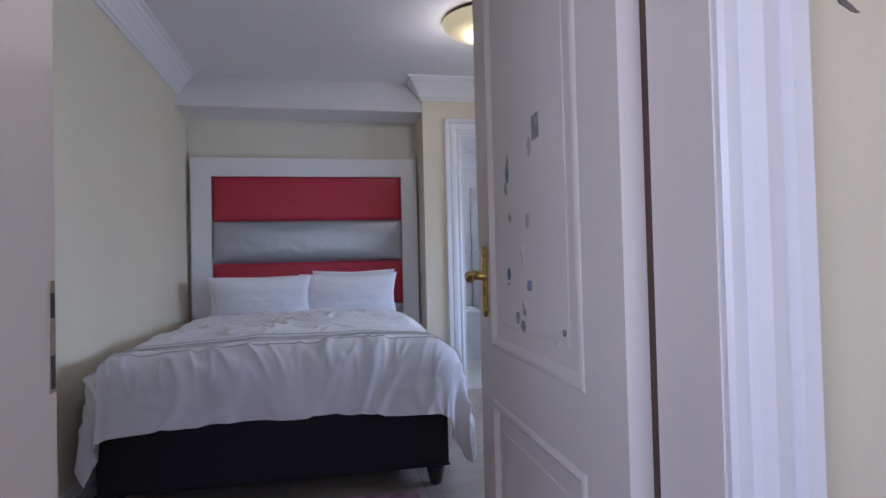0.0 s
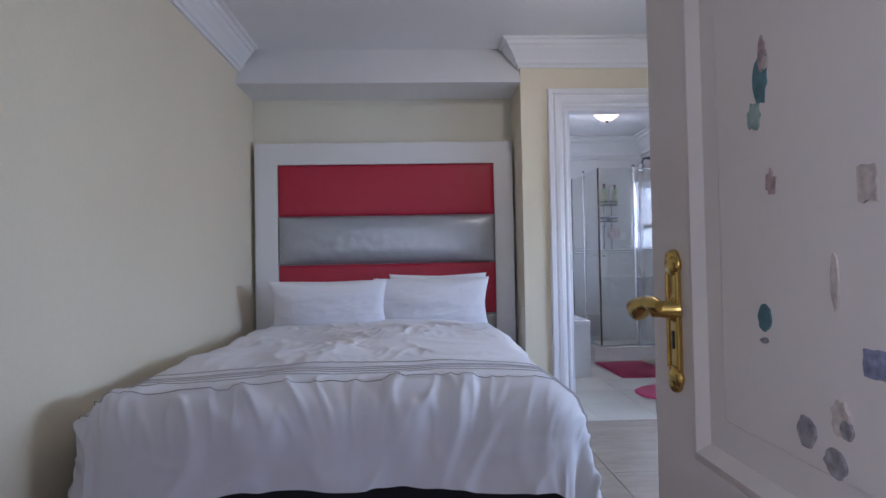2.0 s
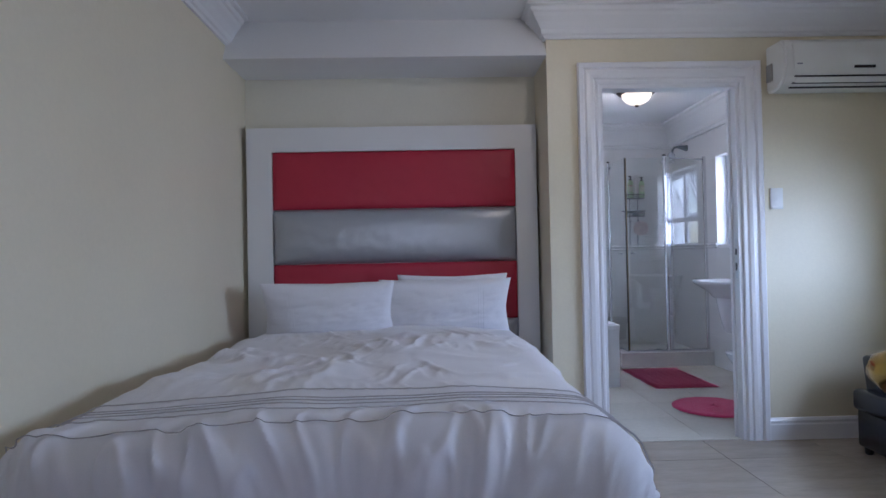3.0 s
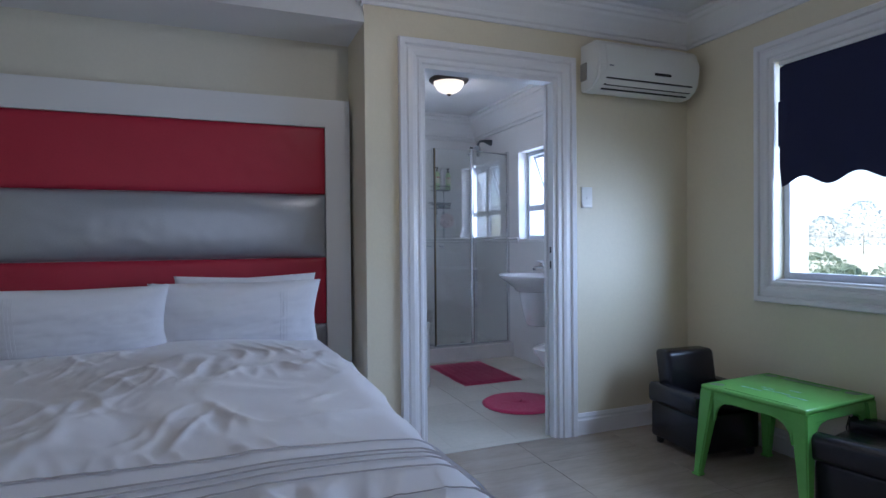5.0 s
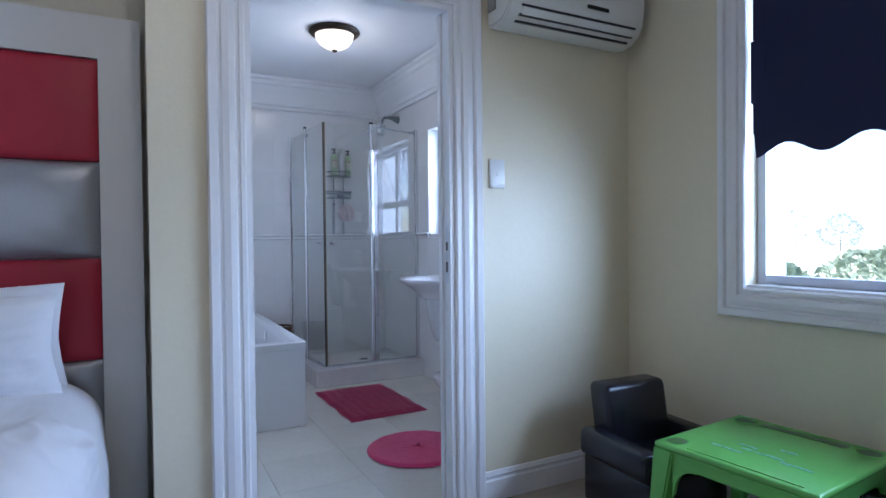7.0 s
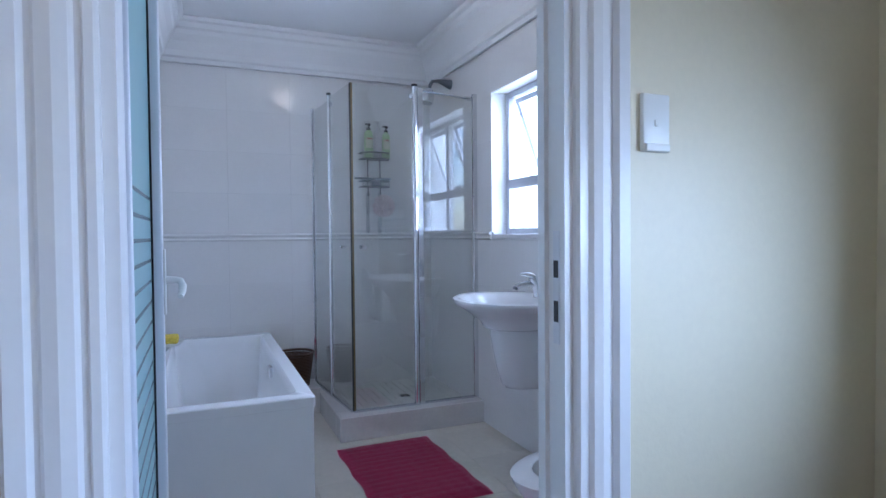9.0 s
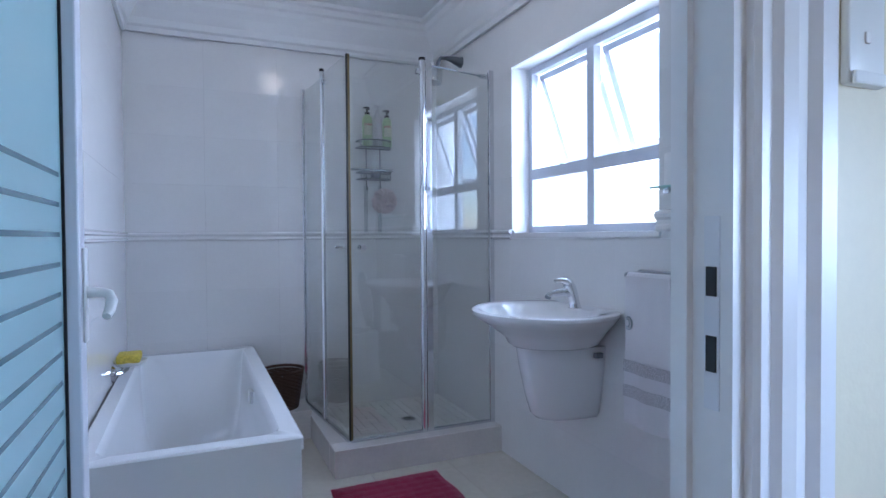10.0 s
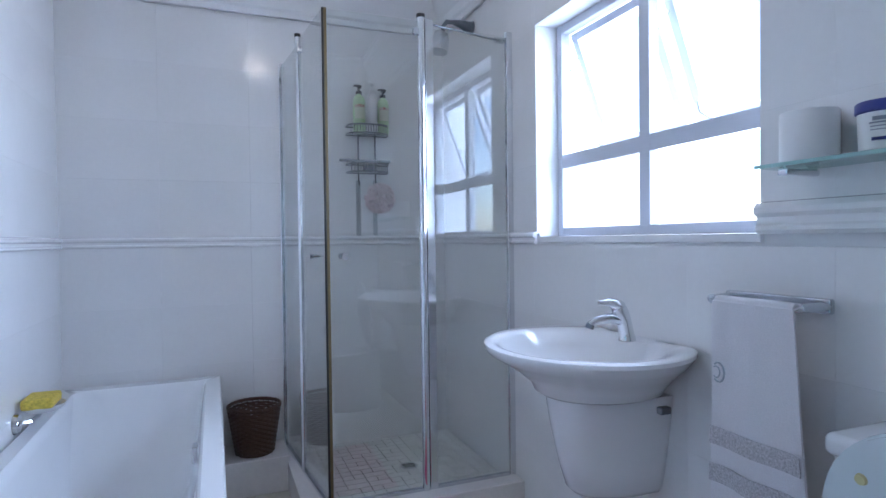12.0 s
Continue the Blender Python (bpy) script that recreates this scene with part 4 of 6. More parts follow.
copy_thing(chair, pose(2.803, 3.305, 0, 0, 0, 193))
chair.matrix_basis = pose(2.772, 4.20, 0, 0, 0, -3)


# ---- bathroom: door, tub, shower, basin ----
GX = 1.334
gdoor = tagged(thing("door_2", (DX0, BY0, 0), "white aluminium door with striped frosted glass standing open", "door"), kind="structure")
G0, G1 = 4.735, 5.535
DALU = material("white coated door frame", (0.72, 0.73, 0.78), 0.3)
for nm, bb in (("stile", box(GX - 0.042, GX, G0, G0 + 0.012, 0.01, 2.03, 0.003)), ("stile", box(GX - 0.042, GX, G1 - 0.060, G1, 0.01, 2.03, 0.004)),
               ("rail", box(GX - 0.041, GX - 0.001, G0 + 0.012, G1 - 0.060, 0.01, 0.10, 0.004)), ("rail", box(GX - 0.041, GX - 0.001, G0 + 0.012, G1 - 0.060, 1.97, 2.03, 0.004))):
    part(nm, bb, DALU, gdoor, "white coated aluminium")
part("glass_panel", box(GX - 0.034, GX - 0.028, G0 + 0.012, G1 - 0.060, 0.10, 1.97), FROST, gdoor, "aqua frosted glass")
DSTRIPE = material("dark stripe", (0.12, 0.20, 0.23), 0.2)
z = 0.19
while z < 1.30:
    part("stripe", box(GX - 0.0278, GX - 0.0272, G0 + 0.012, G1 - 0.085, z, z + 0.009), DSTRIPE, gdoor, "dark clear stripe")
    z += 0.056
part("gasket", box(GX - 0.0278, GX - 0.0225, G1 - 0.0640, G1 - 0.0605, 0.10, 1.97), BLACKP, gdoor, "black rubber gasket")
hn = part("handle", tube([(GX, 5.515, 1.030), (GX + 0.030, 5.515, 1.030), (GX + 0.044, 5.512, 1.026), (GX + 0.050, 5.503, 1.012), (GX + 0.048, 5.488, 0.995), (GX + 0.044, 5.47, 0.985)], [0.013, 0.010, 0.010, 0.011, 0.010, 0.008], 14), PLASTICW, gdoor, "white lever handle", True)
part("backplate", box(GX, GX + 0.006, 5.497, 5.530, 0.93, 1.12, 0.003), PLASTICW, hn, "white handle plate")
st = thing("latch_plate", (DX1, 4.66, 1.04), "white door jamb strip with two black latch slots", "latch plate")
part("plate", box(DX1 - 0.0015, DX1, 4.655, 4.677, 0.93, 1.16, 0.0005), DALU, st)
for z0, z1 in ((1.065, 1.100), (0.975, 1.018)):
    part("slot", box(DX1 - 0.0030, DX1 - 0.0014, 4.6585, 4.6735, z0, z1, 0.0005), BLACKP, st, "black slot")

tub = thing("bathtub", (1.52, 6.84, 0), "white acrylic bathtub with flat sides, empty", "bathtub")
UX0, UX1, UY0, UY1, UZ = 1.207, 1.850, 6.005, 7.668, 0.508


def tub_shell():
    b = bmesh.new()

    def ring(dx0, dx1, dy0, dy1, z, r, n=8):
        vs = []
        x0, x1, y0, y1 = UX0 + dx0, UX1 - dx1, UY0 + dy0, UY1 - dy1
        for cx, cy, a0 in ((x1 - r, y1 - r, 0), (x0 + r, y1 - r, 90), (x0 + r, y0 + r, 180), (x1 - r, y0 + r, 270)):
            for k in range(n + 1):
                a = radians(a0 + 90 * k / n)
                vs.append(b.verts.new((cx + r * math.cos(a), cy + r * math.sin(a), z)))
        return vs
    rings = [ring(0.006, 0.006, 0.006, 0.002, 0.0, 0.008), ring(0.006, 0.006, 0.006, 0.002, UZ - 0.045, 0.008), ring(0, 0, 0, 0, UZ - 0.043, 0.012), ring(0, 0, 0, 0, UZ - 0.006, 0.012), ring(0.006, 0.006, 0.006, 0.006, UZ, 0.012),
             ring(0.055, 0.062, 0.06, 0.065, UZ, 0.06), ring(0.062, 0.070, 0.07, 0.075, UZ - 0.010, 0.06), ring(0.068, 0.076, 0.08, 0.09, UZ - 0.045, 0.09), ring(0.078, 0.088, 0.10, 0.15, UZ - 0.13, 0.12), ring(0.092, 0.102, 0.12, 0.22, UZ - 0.22, 0.15), ring(0.115, 0.125, 0.15, 0.30, 0.19, 0.17), ring(0.145, 0.155, 0.19, 0.37, 0.145, 0.165), ring(0.185, 0.195, 0.25, 0.45, 0.120, 0.13), ring(0.24, 0.24, 0.35, 0.55, 0.112, 0.08)]
    n = len(rings[0])
    for a, c in zip(rings, rings[1:]):
        for k in range(n):
            b.faces.new((a[k], a[(k + 1) % n], c[(k + 1) % n], c[k]))
    b.faces.new(rings[-1])
    return b


part("shell", tub_shell(), ACRYLIC, tub, "glossy white shell", True)
part("overflow", box(UX1 - 0.099, UX1 - 0.078, 6.80, 6.85, 0.405, 0.465, 0.004), CHROME, tub, "chrome overflow")
part("drain", lathe(1.52, 6.75, [(0.0, 0.120), (0.018, 0.119), (0.03, 0.116), (0.032, 0.110)], 20), CHROME, tub, "chrome drain", True)
soap = thing("soap_dish", (BX0, 7.08, 0.54), "chrome wall soap dish with a yellow sponge above the bathtub", "soap dish")
part("wall_rose", tube([(BX0 + 0.002, 7.035, 0.545), (BX0 + 0.014, 7.035, 0.545)], [0.036, 0.030], 20), CHROME, soap, "", True)
part("arm", tube([(BX0 + 0.012, 7.035, 0.545), (BX0 + 0.04, 7.05, 0.543), (BX0 + 0.055, 7.08, 0.552), (BX0 + 0.058, 7.115, 0.565)], 0.010, 8), CHROME, soap, "", True)
part("dish", lathe(BX0 + 0.068, 7.100, [(0, 0.565), (0.045, 0.566), (0.064, 0.578), (0.068, 0.590), (0.062, 0.584), (0.04, 0.572), (0, 0.570)], 32), PLASTICW, soap, "frosted dish", True)
sponge = solid("sponge", box(BX0 + 0.016, BX0 + 0.112, 7.03, 7.158, 0.585, 0.622, 0.010, 3), material("yellow sponge", (0.62, 0.48, 0.07), 0.9, grain=0.25, grain_scale=120, bump=1.0, bump_scale=250), (BX0 + 0.06, 7.116, 0.587), "yellow bath sponge lying on the soap dish", "sponge", smooth=True)

# raised ledge behind the tub with the wicker basket
structure("ledge", box(UX1 + 0.004, 2.138, 7.425, BY1, 0, 0.162, 0.004), TRAYMARBLE, "low tiled ledge between the bathtub and the shower")
bin_ = thing("wicker_basket", (1.99, 7.535, 0.162), "dark brown woven wicker waste basket on the tiled ledge", "waste basket")
BXc, BYc, BZ, BH = 1.992, 7.535, 0.162, 0.225


def br(z):
    return 0.080 + 0.036 * (z / BH)


b = bmesh.new()
for k in range(20):
    z0 = 0.008 + k * (BH - 0.02) / 20
    pts = []
    for i in range(56):
        a = 2 * math.pi * i / 56
        r = br(z0) + 0.0035 * (1 if (i // 2 + k) % 2 else -1)
        pts.append((BXc + r * math.cos(a), BYc + r * math.sin(a), BZ + z0))
    tube(pts, 0.0058, 5, b, closed=True)
part("weave", b, WICKER, bin_, "woven dark wicker strands", True)
b = bmesh.new()
for i in range(28):
    a = 2 * math.pi * i / 28
    tube([(BXc + br(zz) * math.cos(a), BYc + br(zz) * math.sin(a), BZ + zz) for zz in (0.002, 0.11, BH - 0.008)], 0.0028, 5, b)
part("stake", b, WICKER, bin_, "", True)
b = bmesh.new()
for ph in (0, math.pi):
    tube([(BXc + (br(BH) + 0.003 * math.cos(14 * a + ph)) * math.cos(a), BYc + (br(BH) + 0.003 * math.cos(14 * a + ph)) * math.sin(a), BZ + BH - 0.004 + 0.004 * math.sin(14 * a + ph)) for a in [2 * math.pi * i / 80 for i in range(80)]], 0.0055, 6, b, closed=True)
part("rim", b, WICKER, bin_, "braided wicker rim", True)
part("bottom", lathe(BXc, BYc, [(0, BZ), (0.079, BZ), (0.080, BZ + 0.008), (0, BZ + 0.008)], 28), WICKER, bin_)

# shower tray
SX0, SY0 = 2.128, 6.815
GXs, GYs = 2.222, 6.895     # planes of the two glass sides
TRZ = 0.135
tray = tagged(thing("shower_tray", (2.58, 7.25, 0), "white marble tiled shower kerb with a sunken mosaic floor", "shower tray"))
part("kerb", box(SX0, BX1, SY0, SY0 + 0.115, 0, TRZ, 0.004), TRAYMARBLE, tray, "white marble kerb")
part("kerb", box(SX0, SX0 + 0.115, SY0 + 0.1155, BY1, 0, TRZ, 0.004), TRAYMARBLE, tray, "white marble kerb")
part("bed", box(SX0 + 0.115, BX1, SY0 + 0.115, BY1, 0, 0.080), GROUT, tray, "grey grout bed")
part("drain", lathe(2.66, 7.27, [(0, 0.0905), (0.036, 0.090), (0.042, 0.088), (0.042, 0.082)], 24), CHROME, tray, "chrome drain grid", True)
b = bmesh.new()
for k in range(5):
    box(2.66 - 0.028, 2.66 + 0.028, 7.27 - 0.022 + k * 0.011 - 0.002, 7.27 - 0.022 + k * 0.011 + 0.002, 0.0905, 0.0912, bm=b)
part("drain_slot", b, BLACKP, tray, "dark drain slots")

sh = thing("shower_enclosure", (2.6, 7.2, TRZ), "clear glass corner shower with polished chrome posts", "shower enclosure")
PT = 2.03


def pane(name, x0, x1, y0, y1, z0, z1, label="clear safety glass"):
    p = part(name, box(x0, x1, y0, y1, z0, z1), SHOWERGLASS, sh, label)
    p.visible_shadow = False
    return p


pane("glass_door", GXs + 0.006, 2.598, GYs - 0.003, GYs + 0.003, TRZ + 0.02, 2.015)
pane("glass_panel", 2.661, BX1 - 0.022, GYs - 0.003, GYs + 0.003, TRZ + 0.014, 2.00)


def gxs(y):
    return GXs - 0.095 * (y - GYs)


for nm, y0, y1, z0, z1 in (("glass_door", GYs + 0.006, 7.268, TRZ + 0.02, 2.015), ("glass_panel", 7.30, BY1 - 0.022, TRZ + 0.014, 2.00)):
    p = part(nm, prism([(gxs(y0) - 0.003, y0), (gxs(y0) + 0.003, y0), (gxs(y1) + 0.003, y1), (gxs(y1) - 0.003, y1)], "z", z0, z1), SHOWERGLASS, sh, "clear safety glass")
    p.visible_shadow = False
for x, y, r in ((2.612, GYs, 0.016), (gxs(7.283) - 0.002, 7.283, 0.012)):
    part("post", tube([(x, y, TRZ + 0.001), (x, y, PT)], r, 20), CHROME, sh, "polished chrome post", True)
    part("cap", tube([(x, y, PT), (x, y, PT + 0.014)], r * 1.1, 16), BLACKP, sh, "black plastic cap", True)
part("post_channel", box(2.627, 2.660, GYs - 0.011, GYs + 0.011, TRZ + 0.001, PT - 0.005, 0.002), CHROME, sh, "chrome channel")
part("wall_channel", box(BX1 - 0.030, BX1 - 0.001, GYs - 0.010, GYs + 0.010, TRZ + 0.001, 2.02, 0.003), CHROME, sh, "chrome wall channel")
part("wall_channel", box(gxs(BY1) - 0.010, gxs(BY1) + 0.010, BY1 - 0.028, BY1 - 0.001, TRZ + 0.001, 2.02, 0.003), CHROME, sh, "chrome wall channel")
part("seal", box(GXs + 0.0035, GXs + 0.014, GYs - 0.006, GYs + 0.003, TRZ + 0.012, 2.018, 0.001), SEALBROWN, sh, "yellowed magnetic seal strip")
part("seal", box(GXs - 0.004, GXs + 0.003, GYs - 0.007, GYs + 0.005, TRZ + 0.012, 2.018, 0.001), BLACKP, sh, "dark magnetic seal strip")
part("bottom_rail", box(GXs + 0.004, BX1 - 0.032, GYs - 0.010, GYs + 0.010, TRZ + 0.0005, TRZ + 0.014, 0.002), ALU, sh, "chrome bottom rail")
part("bottom_rail", prism([(gxs(GYs) - 0.010, GYs + 0.012), (gxs(GYs) + 0.010, GYs + 0.012), (gxs(BY1) + 0.010, BY1 - 0.030), (gxs(BY1) - 0.010, BY1 - 0.030)], "z", TRZ + 0.0005, TRZ + 0.014), ALU, sh, "chrome bottom rail")
for p0, p1 in (((GXs + 0.065, GYs - 0.004, 1.087), (GXs + 0.065, GYs - 0.040, 1.087)), ((gxs(GYs + 0.075) - 0.003, GYs + 0.075, 1.087), (gxs(GYs + 0.075) - 0.042, GYs + 0.075, 1.087)), ((GXs + 0.065, GYs + 0.004, 1.087), (GXs + 0.065, GYs + 0.03, 1.087))):
    m = tuple((a + c) / 2 for a, c in zip(p0, p1))
    part("knob", tube([p0, m, p1], [0.006, 0.008, 0.013], 16), CHROME, sh, "chrome door knob", True)
for x, y in ((gxs(7.262), 7.262), (2.590, GYs)):
    part("pivot", box(x - 0.012, x + 0.012, y - 0.012, y + 0.012, 1.96, 1.985, 0.003), ALU, sh, "metal pivot hinge")
part("brace", tube([(2.67, GYs + 0.01, 2.012), (2.99, GYs + 0.05, 2.0), (3.0, GYs + 0.05, 2.0)], 0.0045, 8), WIRE_DARK, sh, "chrome brace bar", True)
part("brace_end", tube([(2.965, GYs + 0.047, 2.0), (3.018, GYs + 0.052, 2.0)], 0.012, 12), ALU, sh, "wall end of the brace", True)

head = thing("wall_shower", (BX1, 7.29, 2.17), "chrome shower head on a bent wall arm", "shower head")
part("wall_flange", tube([(BX1 - 0.001, 7.29, 2.176), (BX1 - 0.012, 7.29, 2.176), (BX1 - 0.07, 7.280, 2.185), (BX1 - 0.11, 7.272, 2.185)], [0.034, 0.030, 0.018, 0.011], 24), WIRE_DARK, head, "", True)
part("arm", tube([(BX1 - 0.10, 7.274, 2.185), (BX1 - 0.145, 7.262, 2.178), (BX1 - 0.165, 7.255, 2.150), (BX1 - 0.172, 7.250, 2.110)], 0.011, 12), WIRE_DARK, head, "", True)
part("rose", tube([(BX1 - 0.172, 7.250, 2.122), (BX1 - 0.178, 7.248, 2.108), (BX1 - 0.186, 7.244, 2.080), (BX1 - 0.196, 7.240, 2.035), (BX1 - 0.198, 7.239, 2.024)], [0.016, 0.034, 0.042, 0.046, 0.042], 28), ALU, head, "", True)

# wire caddy
WIRE = material("dull grey chrome wire", (0.30, 0.32, 0.35), 0.25, metal=0.9)
cad = thing("shower_caddy", (2.58, 7.6, 1.45), "chrome wire shower caddy hanging on the tiled wall", "shower caddy")
CX0, CX1, CY0, CY1 = 2.470, 2.685, 7.560, 7.672


def wire_shelf(z, x0=CX0, x1=CX1, name="wire_basket"):
    b = bmesh.new()

    def corner_loop(zz):
        pts = []
        for k in range(25):
            a = math.pi * k / 24
            pts.append(((x0 + x1) / 2 - (x1 - x0) / 2 * math.cos(a), CY1 - 0.004 - (CY1 - CY0) * math.sin(a) ** 0.6, zz))
        return pts + [(x0, CY1 - 0.004, zz)][::-1]
    for zz, r in ((z, 0.0036), (z + 0.042, 0.0046)):
        tube(corner_loop(zz), r, 6, b)
    tube([(x0, CY1 - 0.004, z + 0.042), (x1, CY1 - 0.004, z + 0.042)], 0.003, 6, b)
    for k in range(1, 16):
        x = x0 + (x1 - x0) * k / 16
        yy = CY1 - 0.004 - (CY1 - CY0) * max(0.0, 1 - ((x - (x0 + x1) / 2) / ((x1 - x0) / 2)) ** 2) ** 0.3
        tube([(x, yy, z + 0.042), (x, yy, z), (x, CY1 - 0.004, z)], 0.0022, 5, b)
    part(name, b, WIRE, cad, "grey chrome wire basket", True)


wire_shelf(1.690)
wire_shelf(1.495)
part("rail", box(2.425, 2.692, 7.602, 7.618, 1.545, 1.558, 0.003), WIRE, cad, "grey front rail")
for x in (2.535, 2.625):
    part("upright", tube([(x, CY1 - 0.008, 1.74), (x, CY1 - 0.008, 1.47), (x, CY1 - 0.02, 1.43), (x, CY1 - 0.035, 1.435), (x, CY1 - 0.035, 1.448)], 0.004, 8), WIRE, cad, "chrome wire upright with a hook", True)
    part("strip", box(x - 0.012, x + 0.012, BY1 - 0.004, BY1 - 0.0005, 1.16, 1.46, 0.001), glass("clear plastic", (0.85, 0.87, 0.88), 0.1) if x < 2.6 else bpy.data.materials["clear plastic"], cad, "clear plastic hook strip")

BOTTLEG = material("pale green bottle plastic", (0.50, 0.66, 0.36), 0.3, stain=0.04, stain_scale=20)
BOTTLEW = material("pearl white bottle plastic", (0.62, 0.60, 0.60), 0.3)
LABELR = material("red label print", (0.45, 0.10, 0.07), 0.5)
LABELW = material("cream label", (0.72, 0.72, 0.55), 0.5)


def bottle(x, y, z, h, r, mat, cap, label, red):
    ob = thing("pump_bottle", (x, y, z), label, "bottle", "pump bottles in the shower caddy")
    part("body", lathe(x, y, [(r * 0.9, z), (r, z + 0.006), (r, z + h * 0.72), (r * 0.85, z + h * 0.8), (r * 0.42, z + h * 0.86), (r * 0.40, z + h * 0.88)], 24), mat, ob, "", True)
    p = part("pump", lathe(x, y, [(r * 0.5, z + h * 0.87), (r * 0.5, z + h * 0.93), (r * 0.2, z + h * 0.94), (r * 0.2, z + h * 1.04), (0, z + h * 1.04)], 16), cap, ob, "pump cap", True)
    part("nozzle", tube([(x + 0.010, y, z + h * 1.045), (x - 0.018, y - 0.012, z + h * 1.05), (x - 0.030, y - 0.020, z + h * 1.03)], [0.010, 0.006, 0.004], 8), cap, p, "", True)
    if red:
        for zz, hh, m in ((0.30, 0.32, LABELW), (0.56, 0.06, LABELR)):
            arc = [(x + (r + 0.0006) * math.cos(a), y + (r + 0.0006) * math.sin(a)) for a in [radians(215 + 12 * k) for k in range(10)]]
            b = bmesh.new()
            lo = [b.verts.new((*q, z + h * zz)) for q in arc]
            hi = [b.verts.new((*q, z + h * (zz + hh))) for q in arc]
            for k in range(9):
                b.faces.new((lo[k], lo[k + 1], hi[k + 1], hi[k]))
            bmesh.ops.solidify(b, geom=b.faces[:], thickness=0.0004)
            part("label", b, m, ob, "printed label band")
    return ob


bottle(2.532, 7.622, 1.697, 0.225, 0.031, BOTTLEG, BLACKP, "pale green pump bottle with a black pump and red label", True)
bottle(2.598, 7.615, 1.697, 0.240, 0.027, BOTTLEW, BOTTLEW, "plain white pump bottle with a white pump", False)
bottle(2.660, 7.625, 1.697, 0.215, 0.029, BOTTLEG, BLACKP, "pale green pump bottle with a black pump and red label", True)
soapbar = solid("soap_bar", box(2.55, 2.61, 7.60, 7.64, 1.499, 1.535, 0.012, 3), material("grey soap", (0.25, 0.28, 0.33), 0.5), (2.58, 7.62, 1.499), "grey soap bar lying in the wire basket", "soap", smooth=True)
b = bmesh.new()
rnd = random.Random(4)
for k in range(70):
    th, ph = rnd.uniform(0, math.tau), math.acos(rnd.uniform(-1, 1))
    d = Vector((math.sin(ph) * math.cos(th), math.sin(ph) * math.sin(th), math.cos(ph)))
    s_ = d.orthogonal().normalized()
    c = Vector((2.625, 7.585, 1.360)) + d * 0.034
    tube([c + s_ * 0.026 * math.cos(q) + d * (0.030 + 0.010 * math.sin(3 * q)) + d.cross(s_) * 0.026 * math.sin(q) for q in [math.tau * i / 12 for i in range(12)]], 0.0045, 5, b, closed=True)
solid("bath_puff", b, material("faded pink netting", (0.72, 0.60, 0.60), 0.9, grain=0.1), (2.635, 7.60, 1.375), "faded pink netting bath puff hanging from the caddy hook", "bath puff", smooth=True)

# bathroom window
BW = tagged(thing("window_2", (3.13, 6.2, VZ0), "white aluminium window with two top-hung sashes open outwards", "window"), kind="structure")
structure("reveal_bathroom_window", box(BX1 + 0.002, 3.26, VY0 + 0.001, VY1 - 0.001, VZ0 - 0.02, VZ0 + 0.003, 0.002), GLOSS, "white tiled window sill")
frame_bars(BW, 3.118, 3.158, VY0 + 0.001, VY1 - 0.001, VZ0 + 0.004, VZ1 - 0.001, 0.033, WINFRAME)
part("mullion", box(3.119, 3.157, 6.178, 6.226, VZ0 + 0.033, VZ1 - 0.03, 0.002), WINFRAME, BW)
for y0, y1 in ((VY0 + 0.032, 6.179), (6.225, VY1 - 0.032)):
    part("transom", box(3.1195, 3.1565, y0, y1, 1.420, 1.474, 0.002), WINFRAME, BW)
    p = part("pane", box(3.136, 3.140, y0, y1, VZ0 + 0.033, 1.421), GLASS, BW, "clear glass pane")
    p.visible_shadow = False
    M = Matrix.Translation((3.160, 0, VZ1 - 0.035)) @ Matrix.Rotation(radians(-21), 4, "Y") @ Matrix.Translation((-3.160, 0, -(VZ1 - 0.035)))
    zb = 1.475
    for nm, bb in (("sash", box(3.160, 3.182, y0 + 0.002, y0 + 0.034, zb, VZ1 - 0.036, 0.002)), ("sash", box(3.160, 3.182, y1 - 0.034, y1 - 0.002, zb, VZ1 - 0.036, 0.002)),
                   ("sash", box(3.1605, 3.1815, y0 + 0.028, y1 - 0.028, zb, zb + 0.036, 0.002)), ("sash", box(3.1605, 3.1815, y0 + 0.028, y1 - 0.028, VZ1 - 0.064, VZ1 - 0.036, 0.002))):
        bmesh.ops.transform(bb, matrix=M, verts=bb.verts)
        part(nm, bb, WINFRAME, BW, "tilted open sash")
    bb = box(3.169, 3.173, y0 + 0.028, y1 - 0.028, zb + 0.028, VZ1 - 0.064)
    bmesh.ops.transform(bb, matrix=M, verts=bb.verts)
    p = part("pane", bb, GLASS, BW, "clear glass pane, tilted open")
    p.visible_shadow = False
    for y in (y0 + 0.010, y1 - 0.010):
        part("stay", tube([(3.150, y, 1.80), (3.205, y, 1.885), (3.162, y, 1.93)], 0.004, 6), ALU, BW, "metal friction stay")
    part("handle", tube([(3.165, (y0 + y1) / 2 - 0.01, 1.475), (3.130, (y0 + y1) / 2, 1.482), (3.112, (y0 + y1) / 2 + 0.012, 1.50), (3.110, (y0 + y1) / 2 + 0.018, 1.53)], 0.0035, 8), ALU, BW, "thin metal handle", True)

# basin
bas = thing("wash_basin", (BX1, 6.12, 0.85), "white ceramic wall-hung wash basin with a short half pedestal", "wash basin")


